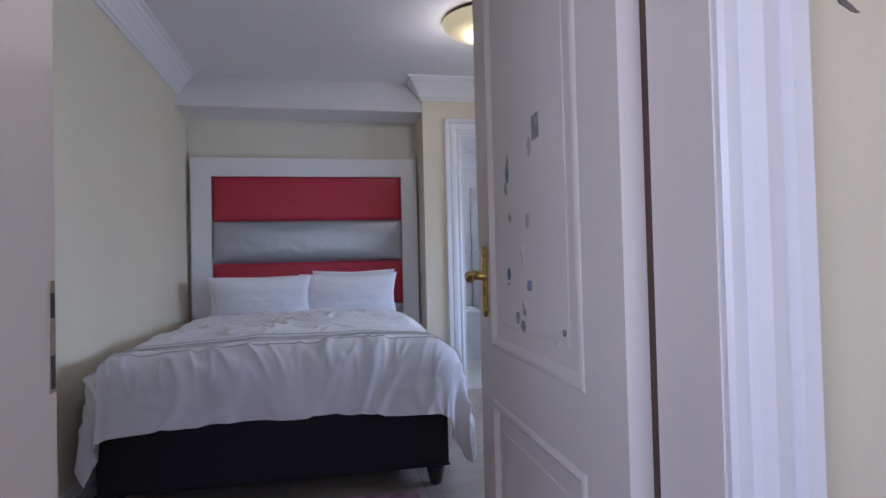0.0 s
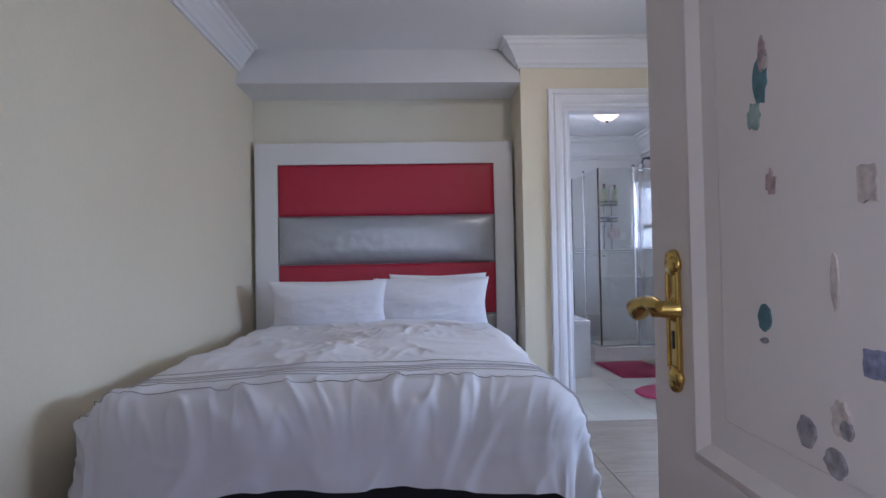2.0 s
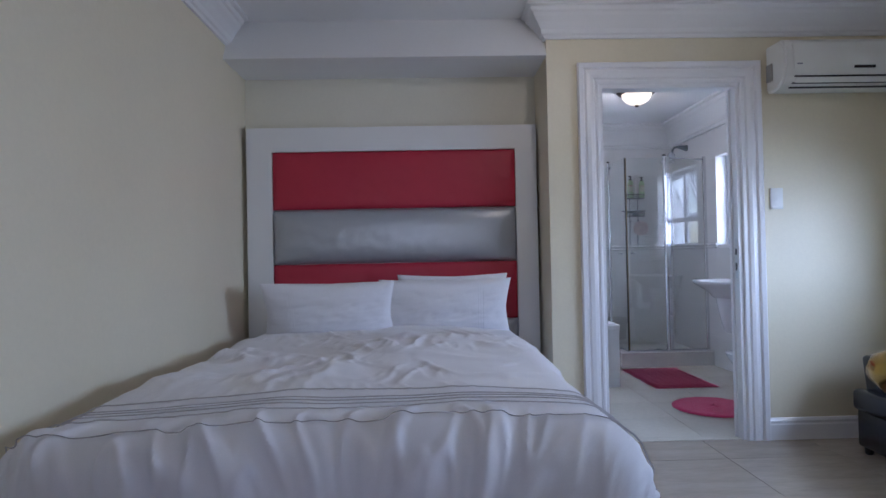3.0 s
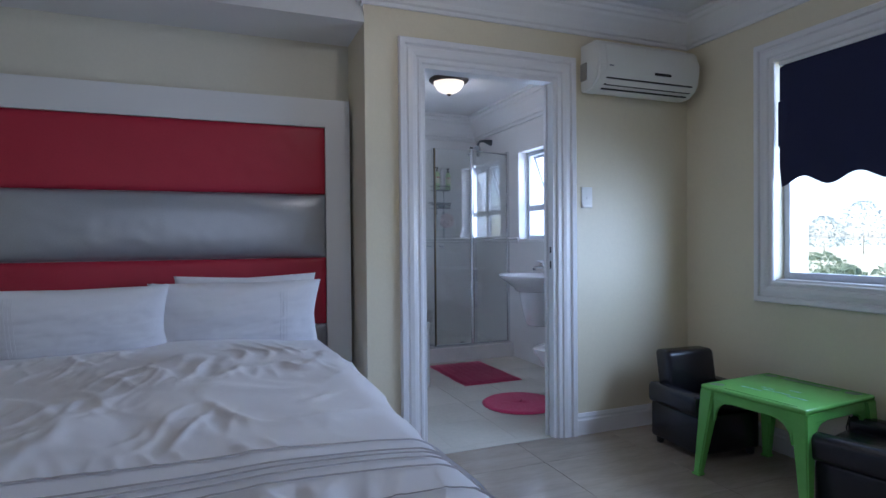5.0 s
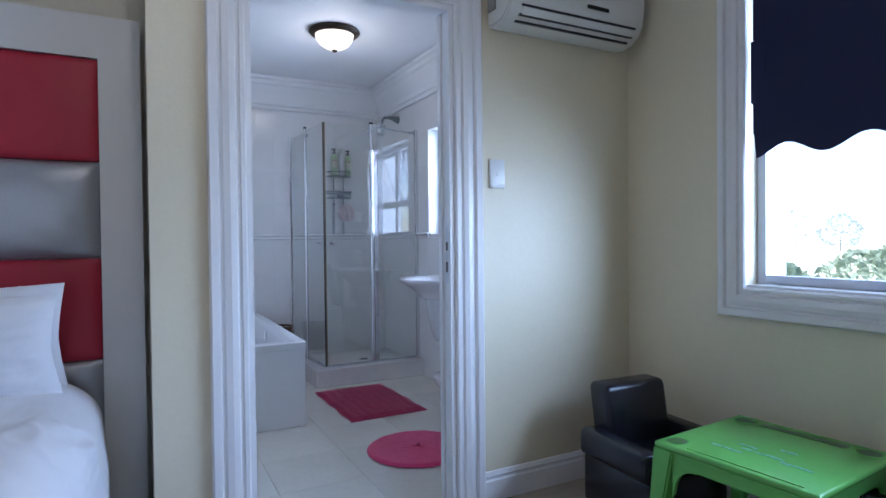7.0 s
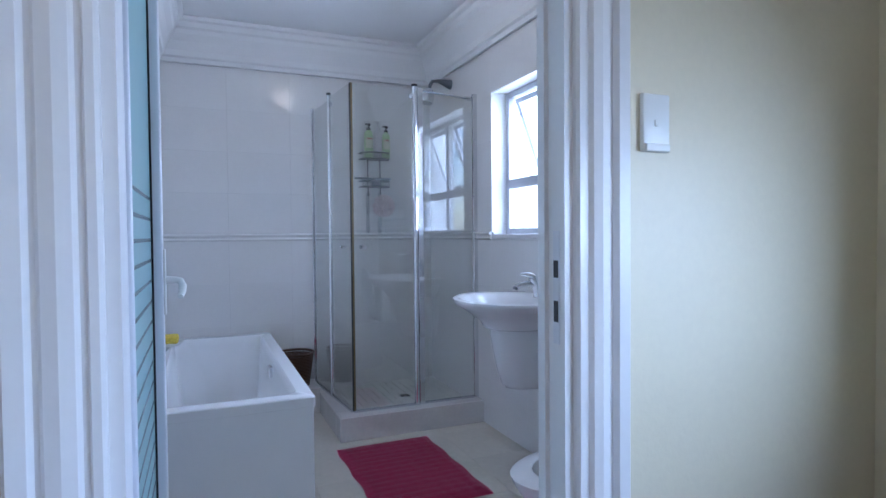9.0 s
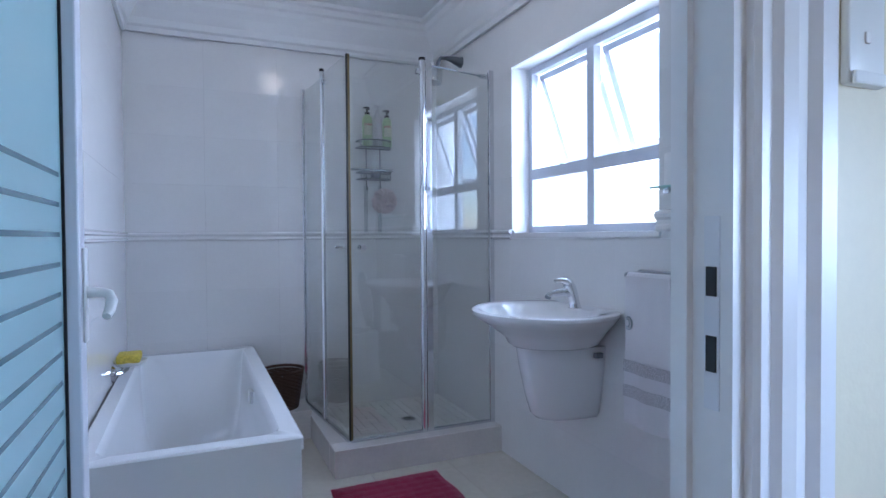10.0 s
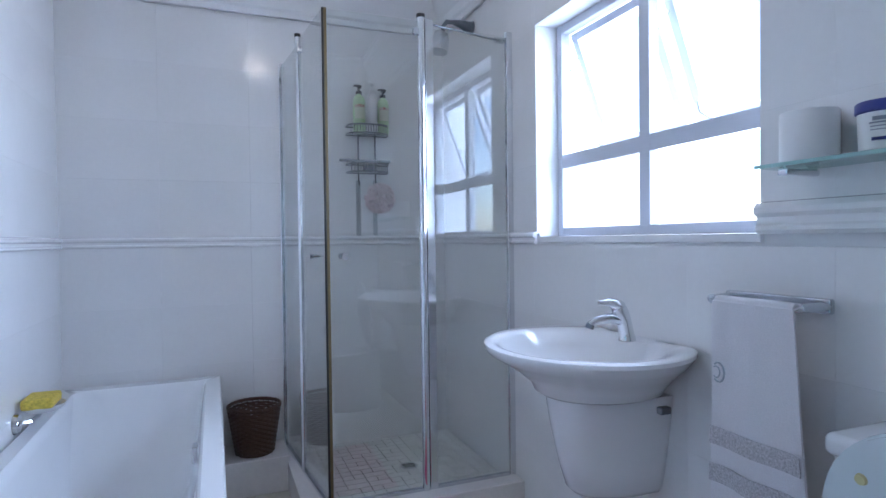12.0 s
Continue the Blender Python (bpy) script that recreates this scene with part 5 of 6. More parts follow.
def basin_shell():
    b = bmesh.new()
    cx, cy = BX1 - 0.20, 6.11
    n = 56

    def ring(rx, ry, z, dx=0.0, cut=True):
        vs = []
        for k in range(n):
            a = 2 * math.pi * k / n
            x, y = cx + dx - rx * math.cos(a), cy + ry * math.sin(a)
            if cut:
                x = min(x, BX1 - 0.002)
            vs.append(b.verts.new((x, y, z)))
        return vs
    rings = [ring(0.175, 0.150, 0.702, 0.045), ring(0.19, 0.172, 0.712, 0.045), ring(0.198, 0.190, 0.735, 0.045), ring(0.226, 0.232, 0.768, 0.028), ring(0.258, 0.278, 0.800, 0.012), ring(0.276, 0.301, 0.818), ring(0.285, 0.312, 0.833), ring(0.284, 0.311, 0.843), ring(0.275, 0.302, 0.848),
             ring(0.250, 0.272, 0.845, -0.005), ring(0.225, 0.245, 0.835, -0.02, False), ring(0.195, 0.215, 0.80, -0.02, False), ring(0.15, 0.165, 0.765, -0.01, False), ring(0.08, 0.09, 0.740, 0, False), ring(0.025, 0.025, 0.733, 0, False)]
    for a, c in zip(rings, rings[1:]):
        for k in range(n):
            b.faces.new((a[k], a[(k + 1) % n], c[(k + 1) % n], c[k]))
    b.faces.new(rings[0])
    b.faces.new(rings[-1])
    return b


part("bowl", basin_shell(), CERAMIC, bas, "glossy white bowl", True)
b = bmesh.new()
cols = []
for z, rx, ry in ((0.400, 0.19, 0.070), (0.406, 0.225, 0.090), (0.425, 0.245, 0.104), (0.50, 0.268, 0.120), (0.60, 0.290, 0.136), (0.66, 0.300, 0.144), (0.701, 0.305, 0.148)):
    vs = []
    for k in range(25):
        a = math.pi * k / 24
        vs.append(b.verts.new((BX1 - 0.002 - rx * math.sin(a) ** 0.7, 6.125 - ry * math.cos(a), z)))
    cols.append(vs)
for a, c in zip(cols, cols[1:]):
    for k in range(24):
        b.faces.new((a[k], a[k + 1], c[k + 1], c[k]))
    b.faces.new((a[24], a[0], c[0], c[24]))
b.faces.new(cols[0])
b.faces.new(cols[-1][::-1])
part("half_pedestal", b, CERAMIC, bas, "white ceramic half pedestal", True)
part("fixing", box(BX1 - 0.085, BX1 - 0.05, 5.930, 5.952, 0.668, 0.688, 0.004), WIRE_DARK, bas, "metal fixing bracket")
part("waste", lathe(BX1 - 0.20, 6.11, [(0, 0.7385), (0.018, 0.7385), (0.022, 0.7345)], 18), CHROME, bas, "chrome waste", True)
tap = part("tap", tube([(2.950, 6.085, 0.845), (2.950, 6.085, 0.850), (2.947, 6.085, 0.870), (2.940, 6.087, 0.900), (2.930, 6.089, 0.925), (2.922, 6.090, 0.942), (2.920, 6.090, 0.948)], [0.026, 0.024, 0.021, 0.022, 0.025, 0.022, 0.008], 22), CHROME, bas, "chrome mixer tap", True)
part("spout", tube([(2.935, 6.087, 0.905), (2.895, 6.095, 0.912), (2.855, 6.104, 0.905), (2.835, 6.108, 0.893)], [0.019, 0.015, 0.012, 0.012], 16), CHROME, tap, "", True)
part("lever", tube([(2.930, 6.088, 0.940), (2.912, 6.092, 0.953), (2.890, 6.097, 0.958), (2.864, 6.103, 0.957)], [0.020, 0.017, 0.011, 0.007], 14), CHROME, tap, "", True)
part("nozzle", tube([(2.838, 6.107, 0.896), (2.834, 6.108, 0.884)], [0.013, 0.012], 16), WIRE_DARK, tap, "dark spout mouth", True)

# towel ring and towel
tr = thing("towel_rail", (BX1, 5.60, 1.0), "chrome towel rail on the tiled wall", "towel rail")
tube_pts = [(BX1 - 0.012, 5.77, 0.998), (2.935, 5.765, 0.998), (2.912, 5.735, 0.998), (2.912, 5.560, 0.998), (2.930, 5.535, 0.998), (BX1 - 0.012, 5.535, 0.998)]
b = bmesh.new()
tube(tube_pts, 0.010, 10, b)
part("rail", b, ALU, tr, "brushed metal rail", True)
part("wall_bracket", box(BX1 - 0.016, BX1 - 0.001, 5.525, 5.785, 0.982, 1.014, 0.004), ALU, tr, "wall bracket")


def towel_fn(s, q):
    """s along the rail; q down the front from over the rail."""
    y = 5.722 - 0.192 * s - 0.050 * q * s * s - 0.006 * q * math.sin(s * 6)
    w = 0.006 * math.sin(s * 9) * q + 0.004 * noise.noise(Vector((s * 4, q * 3, 2)))
    if q < 0.08:
        a = math.pi * (1 - q / 0.08)
        return Vector((2.912 - 0.014 * math.cos(math.pi - a) * 1.0, y, 0.998 + 0.014 * math.sin(a)))
    z = 0.998 - (q - 0.08) * 0.545
    return Vector((2.898 - 0.010 * (q - 0.08) + w, y, z))


towel = thing("hand_towel", (2.91, 5.62, 1.0), "white terry hand towel with two grey bands on the chrome rail", "towel")
b = cloth(lambda s, q: towel_fn(s, q), 0, 1, 30, 0, 1, 60, 0.005)
back = cloth(lambda s, q: Vector((2.930, 5.705 - 0.160 * s, 0.985 - q * 0.44)), 0, 1, 10, 0, 1, 20, 0.006)
part("cloth", join(b, back), TOWEL, towel, "", True)
for q0, q1 in ((0.60, 0.675), (0.755, 0.83)):
    part("band", cloth(lambda s, q: towel_fn(s, q) - Vector((0.0105, 0, 0)), 0.01, 0.99, 24, q0, q1, 6, 0.002), TOWELBAND, towel, "grey woven band", True)
EMB = material("silver grey thread", (0.38, 0.42, 0.46), 0.6)
b = bmesh.new()
ctr = towel_fn(0.12, 0.37) - Vector((0.012, 0, 0))
tube([ctr + Vector((0, 0.016 * math.cos(a), 0.022 * math.sin(a))) for a in [radians(50 + 26 * k) for k in range(11)]], 0.0022, 6, b)
tube([ctr + Vector((0, 0.010 * math.cos(a) + 0.006, 0.013 * math.sin(a))) for a in [radians(50 + 26 * k) for k in range(11)]], 0.0016, 6, b)
part("monogram", b, EMB, towel, "silver curl embroidery", True)

# glass shelf with jars
shf = thing("glass_shelf", (BX1, 5.35, 1.29), "clear glass shelf on chrome brackets above the towel", "shelf")
p = part("plate", box(BX1 - 0.125, BX1 - 0.002, 4.98, 5.612, 1.286, 1.294, 0.002), SHELFGLASS, shf, "green-edged glass")
part("edge", box(BX1 - 0.1262, BX1 - 0.1252, 4.98, 5.612, 1.2865, 1.2935), frosted("polished glass edge", (0.45, 0.66, 0.64), 0.2, 0.4), shf, "pale green glass edge")
for y in (5.568, 5.10):
    part("bracket", box(BX1 - 0.10, BX1 - 0.001, y - 0.012, y + 0.012, 1.270, 1.285, 0.004), CHROME, shf, "chrome bracket")
    part("bracket_pin", tube([(BX1 - 0.09, y, 1.285), (BX1 - 0.09, y, 1.315)], 0.004, 8), CHROME, shf, "chrome pin")


def roll(x, y, z, r, h, label):
    ob = thing("toilet_roll", (x, y, z), label, "toilet roll", "toilet rolls on the glass shelf")
    part("paper", lathe(x, y, [(0.021, z), (r, z), (r + 0.001, z + 0.003), (r + 0.001, z + h - 0.003), (r, z + h), (0.021, z + h)], 40), material("white tissue paper", (0.82, 0.81, 0.80), 0.95, bump=0.4, bump_scale=60) if "white tissue paper" not in bpy.data.materials else bpy.data.materials["white tissue paper"], ob, "", True)
    part("core", lathe(x, y, [(0.0195, z), (0.0208, z), (0.0208, z + h - 0.001), (0.0195, z + h - 0.001)], 20), STICK_TAN, ob, "cardboard core")
    return ob


roll(2.955, 5.535, 1.295, 0.052, 0.100, "white toilet paper roll standing upright on the glass shelf")
roll(2.955, 5.275, 1.295, 0.056, 0.112, "larger white toilet paper roll on the glass shelf")
tubx, tuby = 2.955, 5.392
tb = thing("plastic_tub", (tubx, tuby, 1.295), "white plastic tub with navy lid on the glass shelf", "tub")
part("pot", lathe(tubx, tuby, [(0.034, 1.295), (0.040, 1.298), (0.043, 1.366), (0, 1.366)], 36), PLASTICW, tb, "", True)
LIDB = material("navy plastic lid", (0.03, 0.04, 0.22), 0.35)
part("lid", lathe(tubx, tuby, [(0.043, 1.363), (0.0465, 1.365), (0.0465, 1.381), (0.044, 1.384), (0, 1.384)], 36), LIDB, tb, "navy plastic lid", True)


def tub_bar(a0, a1, z0, z1, m):
    b = bmesh.new()
    rr = 0.0408 + (z0 - 1.30) * 0.05
    arc = [(tubx + (rr + 0.001) * math.cos(radians(a)), tuby + (rr + 0.001) * math.sin(radians(a))) for a in [a0 + (a1 - a0) * k / 8 for k in range(9)]]
    lo = [b.verts.new((*q, z0)) for q in arc]
    hi = [b.verts.new((*q, z1)) for q in arc]
    for k in range(8):
        b.faces.new((lo[k], lo[k + 1], hi[k + 1], hi[k]))
    bmesh.ops.solidify(b, geom=b.faces[:], thickness=0.0006)
    part("print", b, m, tb, "printed line")


GREYP = material("grey label print", (0.30, 0.32, 0.36), 0.5)
tub_bar(185, 222, 1.347, 1.354, GREYP)
tub_bar(178, 222, 1.342, 1.3445, GREYP)
tub_bar(180, 218, 1.336, 1.338, GREYP)
tub_bar(180, 215, 1.330, 1.332, GREYP)
tub_bar(182, 222, 1.312, 1.318, LIDB)

# toilet
wc = thing("toilet", (2.80, 5.20, 0), "white ceramic close-coupled toilet with its seat lid raised", "toilet")
WY = 5.205
b = bmesh.new()
rings = []
for z, x0, x1, w in ((0.0, 2.50, 2.90, 0.10), (0.02, 2.50, 2.90, 0.10), (0.16, 2.48, 2.88, 0.10), (0.28, 2.38, 2.88, 0.15), (0.37, 2.32, 2.88, 0.182), (0.395, 2.31, 2.88, 0.186), (0.40, 2.32, 2.87, 0.18)):
    vs = []
    for k in range(32):
        a = 2 * math.pi * k / 32
        vs.append(b.verts.new(((x0 + x1) / 2 + (x1 - x0) / 2 * math.cos(a), WY + w * math.sin(a), z)))
    rings.append(vs)
for dz, f in ((0.40, 0.78), (0.34, 0.70), (0.22, 0.40)):
    rings.append([b.verts.new((2.595 + 0.28 * f * math.cos(2 * math.pi * k / 32) * 0.95, WY + 0.18 * f * math.sin(2 * math.pi * k / 32), dz)) for k in range(32)])
for a, c in zip(rings, rings[1:]):
    for k in range(32):
        b.faces.new((a[k], a[(k + 1) % 32], c[(k + 1) % 32], c[k]))
b.faces.new(rings[0])
b.faces.new(rings[-1])
part("bowl", b, CERAMIC, wc, "glossy white bowl", True)
part("cistern", box(2.84, BX1 - 0.004, WY - 0.205, WY + 0.205, 0.40, 0.758, 0.025, 4), CERAMIC, wc, "white ceramic cistern", True)
part("cistern_lid", box(2.825, BX1 - 0.003, WY - 0.215, WY + 0.215, 0.760, 0.800, 0.014, 4), CERAMIC, wc, "cistern lid", True)
part("flush_button", lathe(2.92, WY, [(0, 0.807), (0.022, 0.806), (0.026, 0.801)], 20), CHROME, wc, "chrome flush button", True)
tilt = Matrix.Translation((2.80, 0, 0.42)) @ Matrix.Rotation(radians(-8), 4, "Y") @ Matrix.Translation((-2.80, 0, -0.42))


def oval_plate(x, z0, z1, w, th):
    b = bmesh.new()
    pts = [(WY + w * math.sin(a) * (1 - 0.06 * math.cos(a)), (z0 + z1) / 2 + (z1 - z0) / 2 * -math.cos(a)) for a in [2 * math.pi * k / 48 for k in range(48)]]
    prism(pts, "x", x - th / 2, x + th / 2, b)
    bmesh.ops.bevel(b, geom=[e for e in b.edges if abs(e.verts[0].co.x - e.verts[1].co.x) < 1e-5], offset=0.004, segments=2, affect="EDGES")
    return b


b = oval_plate(2.815, 0.43, 0.868, 0.180, 0.016)
bmesh.ops.transform(b, matrix=tilt, verts=b.verts)
part("seat_lid", b, material("pale blue-white seat plastic", (0.66, 0.72, 0.74), 0.2), wc, "raised seat lid", True)
for y in (WY - 0.07, WY + 0.07):
    part("seat_hinge", tube([(2.81, y - 0.02, 0.425), (2.81, y + 0.02, 0.425)], 0.012, 12), CHROME, wc, "chrome hinge", True)
b = lathe(0, 0, [(0, 0.006), (0.008, 0.005), (0.0095, 0)], 14)
bmesh.ops.transform(b, matrix=tilt @ Matrix.Translation((2.807, 5.310, 0.77)) @ Matrix.Rotation(radians(-90), 4, "Y"), verts=b.verts)
part("bumper", b, material("yellowed rubber", (0.55, 0.50, 0.25), 0.6), wc, "yellowed rubber buffer", True)


# rugs
def rug_mesh(outline_fn, nx, ny, ridge):
    b = bmesh.new()
    grid = {}
    for i in range(nx + 1):
        for j in range(ny + 1):
            u, v = i / nx, j / ny
            p = outline_fn(u, v)
            if p is None:
                continue
            x, y, edge = p
            z = 0.004 + 0.011 * min(1, edge * 14) * (0.75 + 0.35 * ridge(x, y)) + 0.0022 * random.random() * (j > 0)
            grid[i, j] = b.verts.new((x, y, z))
    for i in range(nx):
        for j in range(ny):
            q = [grid.get(k) for k in ((i, j), (i + 1, j), (i + 1, j + 1), (i, j + 1))]
            if all(q):
                b.faces.new(q)
    return b


def rect_rug(u, v):
    x, y = -0.26 + 0.52 * u, -0.40 + 0.80 * v
    return x + 0.004 * math.sin(v * 20), y, min(u, 1 - u, v, 1 - v)


b = rug_mesh(rect_rug, 120, 160, lambda x, y: abs(math.sin(y * 62)) * 0.5 + abs(math.sin(x * 50 + 0.4 * math.sin(y * 20))) * 0.5)
bmesh.ops.solidify(b, geom=b.faces[:], thickness=0.003)
bmesh.ops.transform(b, matrix=Matrix.Translation((2.345, 6.315, 0.0)) @ Matrix.Rotation(radians(1), 4, "Z"), verts=b.verts)
solid("bath_mat", b, PINK, (2.345, 6.315, 0), "deep pink rectangular tufted bath mat on the tiled floor", "bath mat", smooth=True)


def round_rug(u, v):
    a, r = 2 * math.pi * u, v
    return 0.265 * r * math.cos(a), 0.265 * r * math.sin(a), 1 - r


b = rug_mesh(round_rug, 120, 40, lambda x, y: 0.5 + 0.5 * noise.noise(Vector((x * 60, y * 60, 3))))
bmesh.ops.remove_doubles(b, verts=b.verts, dist=0.0015)
bmesh.ops.solidify(b, geom=b.faces[:], thickness=0.003)
bmesh.ops.translate(b, vec=(2.26, 5.325, 0), verts=b.verts)
solid("bath_mat", b, PINK, (2.26, 5.325, 0), "deep pink round tufted bath mat in front of the toilet", "bath mat", smooth=True)

# patterned rug at the foot of the bed
b = box(-0.55, 0.62, 1.55, 2.72, 0.0, 0.009, 0.003)
solid("floor_rug", b, material("faded mauve woven rug", (0.30, 0.15, 0.19), 0.95, grain=0.3, grain_scale=18, stain=0.3, stain_scale=5, bump=0.8, bump_scale=200), (0.03, 2.1, 0), "faded mauve woven rug lying at the foot of the bed", "rug")

# ---- outside ----
structure("ground", box(3.4, 2500, -2000, 2500, -0.6, -0.5), LAWN, "dry lawn outside the windows")


def shrub(x, y, z, r, h, n, seed, name="shrub", trunk=0.0):
    ob = thing(name, (x, y, z), "leafy green garden shrub beyond the window" if name == "shrub" else "leafy green tree far beyond the window", name, "garden " + name + "s")
    rnd = random.Random(seed)
    b = bmesh.new()
    t = bmesh.new()
    if name == "tree":
        tube([(x, y, z), (x, y, z + trunk + 0.3 * h)], [0.04, 0.02], 6, t)
    for k in range(0 if name == "tree" else 7):
        a = rnd.uniform(0, math.tau)
        e = Vector((r * 0.7 * math.cos(a), r * 0.7 * math.sin(a), trunk + h * rnd.uniform(0.5, 0.95)))
        tube([(x, y, z), (x + e.x * 0.3, y + e.y * 0.3, z + e.z * 0.5), (x + e.x, y + e.y, z + e.z)], [0.03 * r, 0.02 * r, 0.006 * r] if name == "shrub" else [0.014 * r, 0.008 * r, 0.003 * r], 6, t)
    part("stem", t, BARK, ob, "", True)
    for k in range(n):
        a, q = rnd.uniform(0, math.tau), rnd.random() ** 0.5
        zz = rnd.uniform(0.0, 1.0)
        rad = r * math.sin(math.pi * min(0.95, 0.2 + 0.75 * zz)) * (0.5 + 0.5 * q) * (1 + 0.25 * noise.noise(Vector((math.cos(a) * 2, math.sin(a) * 2, zz * 3 + seed))))
        c = Vector((x + rad * math.cos(a), y + rad * math.sin(a), z + trunk + h * zz))
        s = rnd.uniform(0.035, 0.075) * (1 if name == "shrub" else 2.6)
        d1 = Vector((rnd.uniform(-1, 1), rnd.uniform(-1, 1), rnd.uniform(-1, 1))).normalized()
        d2 = d1.orthogonal().normalized()
        v = [b.verts.new(c - d1 * s), b.verts.new(c + d2 * s * 0.45 + Vector((0, 0, s * 0.1))), b.verts.new(c + d1 * s), b.verts.new(c - d2 * s * 0.45)]
        b.faces.new(v)
    part("foliage", b, LEAF if name == "shrub" else FARLEAF, ob, "small green leaves")


for k, (x, y, r, h) in enumerate(((6.6, 4.5, 0.8, 1.34), (7.2, 5.6, 0.9, 1.46), (7.6, 6.7, 0.8, 1.28), (9.3, 8.2, 1.1, 1.4), (7.0, 3.2, 0.9, 1.25), (9.0, 6.0, 1.0, 1.5), (8.4, 4.4, 1.0, 1.32))):
    shrub(x, y, -0.5, r, h, 1500, k)
for k, (x, y, r, h, tk) in enumerate(((60, 39.5, 3.0, 4.4, 0.9), (60, 43.5, 2.2, 3.4, 0.6), (63, 35, 2.2, 3.2, 0.6))):
    shrub(x, y, -0.5, r, h, 900, 20 + k, "tree", tk)

# ---- tiles ----

def tile_set(parent, name, mat, cells, axis, face, thick, grout=0.0008, out=1):
    """Tiles on one plane. cells: (a0, a1, b0, b1) in the plane's two axes. Alike cells share a mesh."""
    shared = {}
    for a0, a1, b0, b1 in cells:
        key = (round(a1 - a0, 3), round(b1 - b0, 3))
        if key not in shared:
            w, h = key[0] / 2 - grout, key[1] / 2 - grout
            e = 0.00012 if axis != "z" else 0.0003
            b = bmesh.new()
            lo = [b.verts.new(v) for v in ((-w, -h, 0), (w, -h, 0), (w, h, 0), (-w, h, 0))]
            hi = [b.verts.new(v) for v in ((-w + e, -h + e, thick), (w - e, -h + e, thick), (w - e, h - e, thick), (-w + e, h - e, thick))]
            b.faces.new(hi)
            for k in range(4):
                b.faces.new((lo[k], lo[(k + 1) % 4], hi[(k + 1) % 4], hi[k]))
            me = bpy.data.meshes.new(name)
            b.to_mesh(me)
            b.free()
            me.materials.append(mat)
            shared[key] = me
        ob = bpy.data.objects.new(name, shared[key])
        scene.collection.objects.link(ob)
        ob.parent = parent
        ca, cb = (a0 + a1) / 2, (b0 + b1) / 2
        if axis == "z":
            ob.location = (ca, cb, face)
        elif axis == "y":
            ob.location, ob.rotation_euler = (ca, face, cb), (radians(90), 0, 0)
        else:
            ob.location, ob.rotation_euler = (face, ca, cb), (radians(90), 0, radians(-90 if out < 0 else 90))


def grid(a0, a1, b0, b1, w, h, oa=0.0, ob=0.0, skip=None):
    cells = []
    a = a0 - oa
    while a < a1 - 1e-4:
        b = b0 - ob
        while b < b1 - 1e-4:
            c = (max(a, a0), min(a + w, a1), max(b, b0), min(b + h, b1))
            if c[1] - c[0] > 0.012 and c[3] - c[2] > 0.012:
                cells += cut(c, skip)
            b += h
        a += w
    return cells


def cut(c, hole):
    """Takes a rectangle out of a cell and gives what is left of it."""
    if not hole or c[1] <= hole[0] or c[0] >= hole[1] or c[3] <= hole[2] or c[2] >= hole[3]:
        return [c]
    left = []
    if c[0] < hole[0] - 0.012:
        left.append((c[0], hole[0], c[2], c[3]))
    if c[1] > hole[1] + 0.012:
        left.append((hole[1], c[1], c[2], c[3]))
    m0, m1 = max(c[0], hole[0]), min(c[1], hole[1])
    if c[2] < hole[2] - 0.012:
        left.append((m0, m1, c[2], hole[2]))
    if c[3] > hole[3] + 0.012:
        left.append((m0, m1, hole[3], c[3]))
    return left


bedfloor = structure("floor_bedroom", box(XW, XE, YS - 0.14, 4.655, -0.0058, -0.005), GROUT, "tiled bedroom floor")
tile_set(bedfloor, "tile", TILE_BED, grid(XW, XE, YS - 0.14, 4.655, 0.60, 0.60, 0.30, 0.02), "z", -0.004, 0.004, 0.0012)
bathfloor = structure("floor_bathroom", box(BX0 - 0.012, BX1 + 0.012, 4.66, BY1 + 0.012, -0.0058, -0.005), GROUT_L, "tiled bathroom floor")
cells = grid(DX0, DX1, 4.66, BY0, 0.40, 0.40, 0.1) + grid(BX0, BX1, BY0, BY1, 0.40, 0.40, 0.1, 0.0)
tile_set(bathfloor, "tile", TILE_FLOOR, cells, "z", -0.004, 0.004, 0.0003)
structure("floor_hall", box(-1.04, 1.6, -1.2, YS - 0.142, -0.005, 0.0), TILE_BED, "beige hall floor")
north = bpy.data.objects["wall_bathroom_north"]
tile_set(north, "tile", TILE_WALL, grid(BX0, BX1, 0, 1.122, 0.40, 0.281) + grid(BX0, BX1, 1.165, 2.254, 0.40, 0.27), "y", BY1 + 0.012, 0.012, 0.00004)
east = bpy.data.objects["wall_bathroom_east"]
hole = (VY0, VY1, VZ0 - 0.001, VZ1)
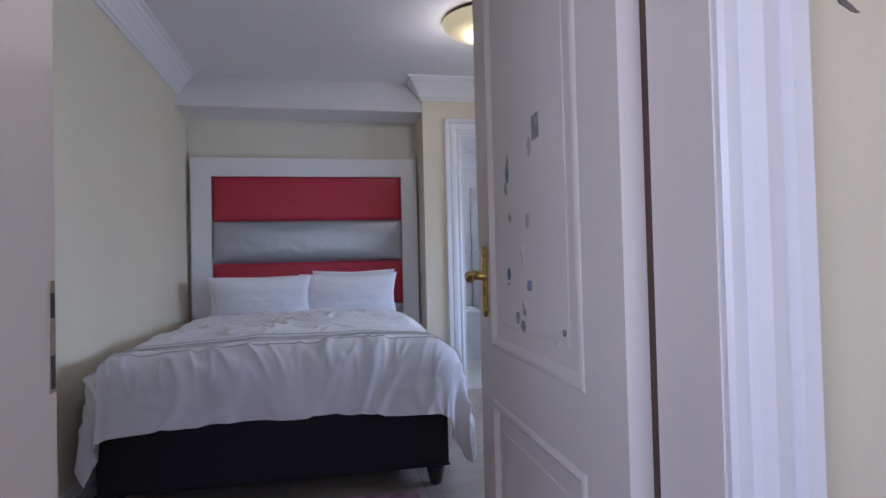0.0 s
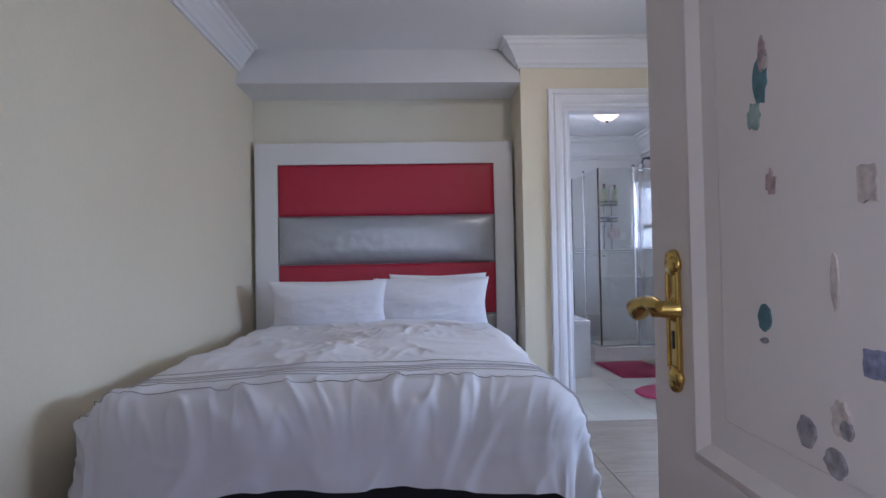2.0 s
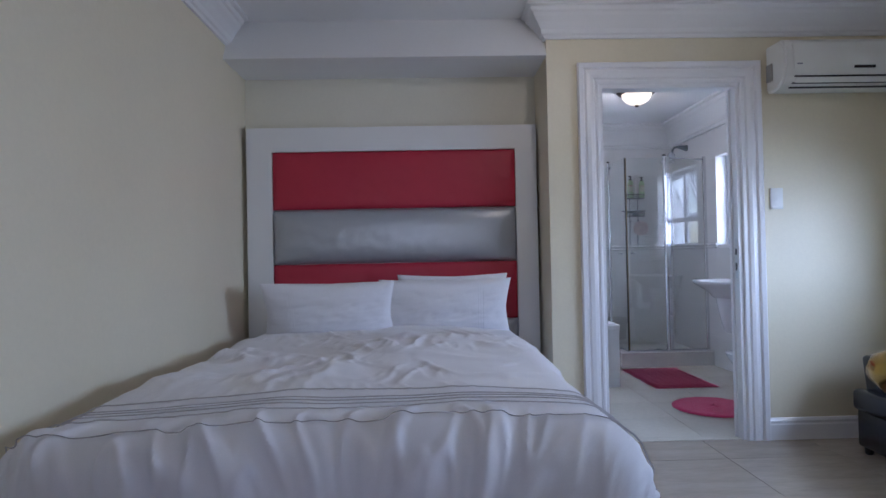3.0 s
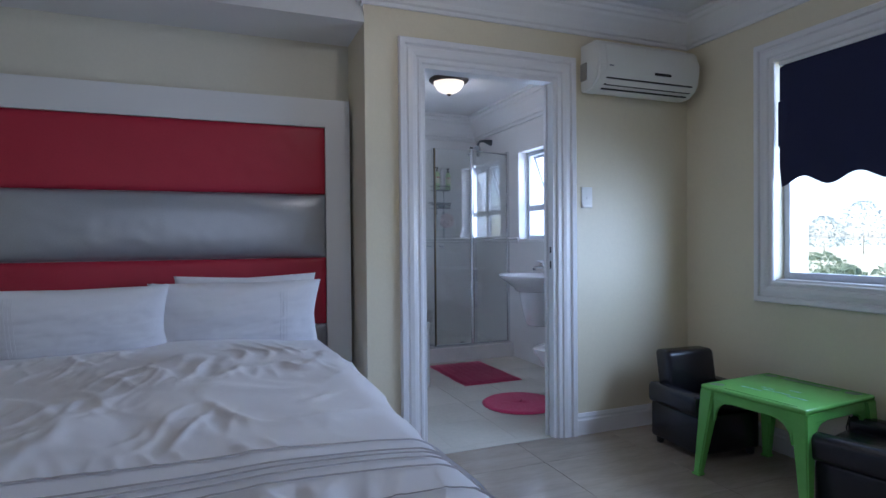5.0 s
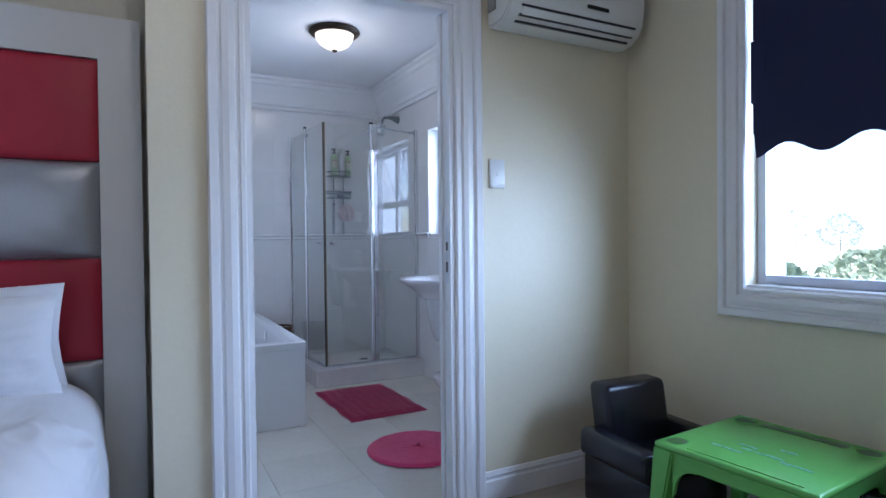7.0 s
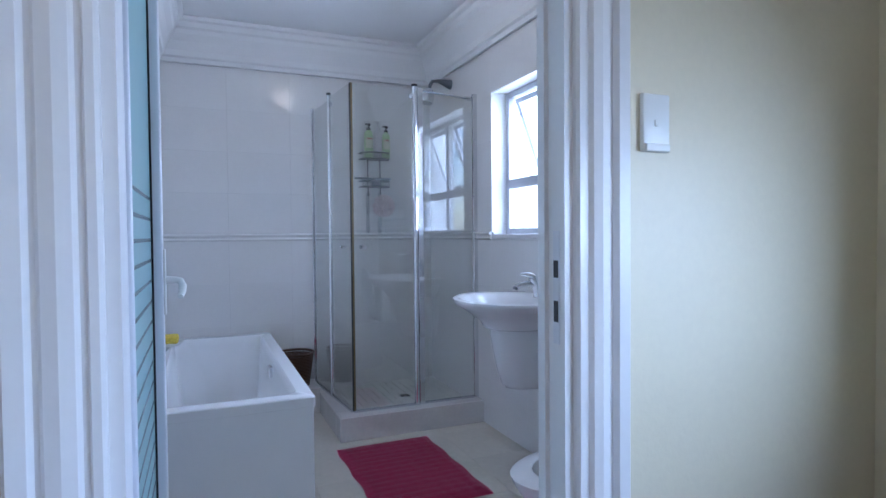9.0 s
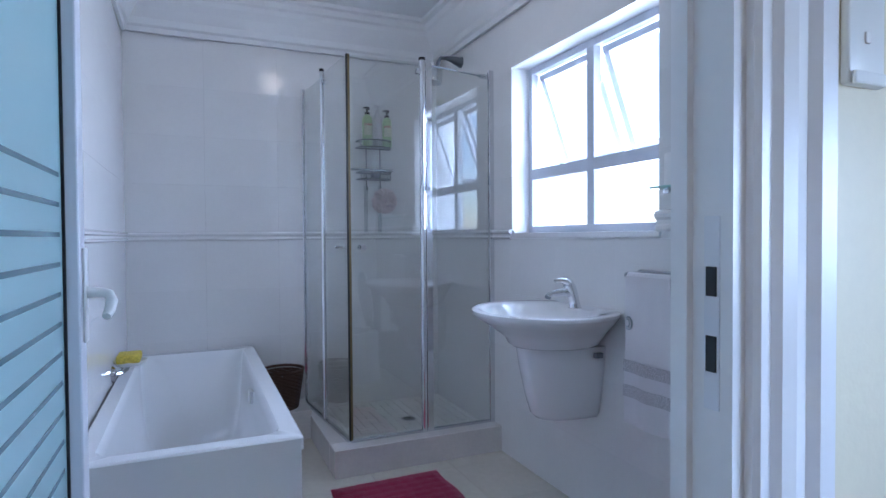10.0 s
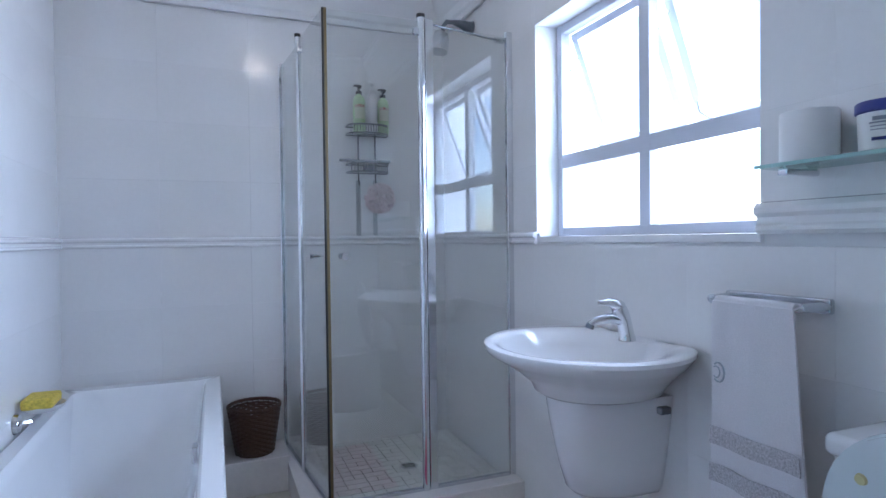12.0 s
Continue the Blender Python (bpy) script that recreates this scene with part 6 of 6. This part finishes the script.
tile_set(east, "tile", TILE_WALL, grid(BY0, BY1, 0, 1.122, 0.40, 0.281) + grid(BY0, BY1, 1.165, 2.254, 0.40, 0.27, 0, 0, hole), "x", BX1 + 0.012, 0.012, 0.00004, -1)
pier = bpy.data.objects["wall_pier"]
tile_set(pier, "tile", TILE_WALL, grid(BY0, BY1, 0, 1.122, 0.40, 0.281) + grid(BY0, BY1, 1.165, 2.254, 0.40, 0.27), "x", BX0 - 0.012, 0.012, 0.00004, 1)
nw = bpy.data.objects["wall_north"]
tile_set(nw, "tile", TILE_WALL, grid(DX1 + 0.02, BX1, 0, 1.122, 0.40, 0.281) + grid(DX1 + 0.02, BX1, 1.165, 2.254, 0.40, 0.27), "y", BY0 - 0.012, -0.012, 0.00004)

# dado rail of the tiles
DP = [(0, 1.122), (0.010, 1.122), (0.016, 1.128), (0.016, 1.134), (0.011, 1.138), (0.011, 1.148), (0.020, 1.154), (0.020, 1.162), (0.012, 1.170), (0, 1.172)]
DP = [(o - 0.0005, z) for o, z in DP]
structure("dado_rail", sweep(DP, [(BX1, VY1), (BX1, BY1), (BX0, BY1), (BX0, BY0)]), TILE_WALL, "white moulded tile dado rail")
DE = [(o * 1.3, 1.150 + (z - 1.122) * 1.5) for o, z in DP]
structure("dado_rail_east", sweep(DE, [(DX1 + 0.03, BY0), (BX1, BY0), (BX1, VY0 - 0.002)]), TILE_WALL, "white moulded tile dado rail")

# shower mosaic
cells = []
rnd = random.Random(9)
y = SY0 + 0.117
row = 0
while y < BY1 - 0.01:
    x = SX0 + 0.117 - (0.05 if row % 2 else 0)
    h = 0.048
    while x < BX1 - 0.01:
        w = 0.098 if rnd.random() < 0.35 else 0.049
        c = (max(x, SX0 + 0.117), min(x + w, BX1), y, min(y + h, BY1))
        if c[1] - c[0] > 0.015:
            cells.append(c)
        x += w
    y += h
    row += 1
holder = structure("shower_floor", box(SX0 + 0.116, BX1 - 0.001, SY0 + 0.116, BY1 - 0.001, 0.0802, 0.0808), GROUT, "stone mosaic shower floor")
tile_set(holder, "mosaic_tile", MOSAIC, cells, "z", 0.081, 0.006, 0.002)
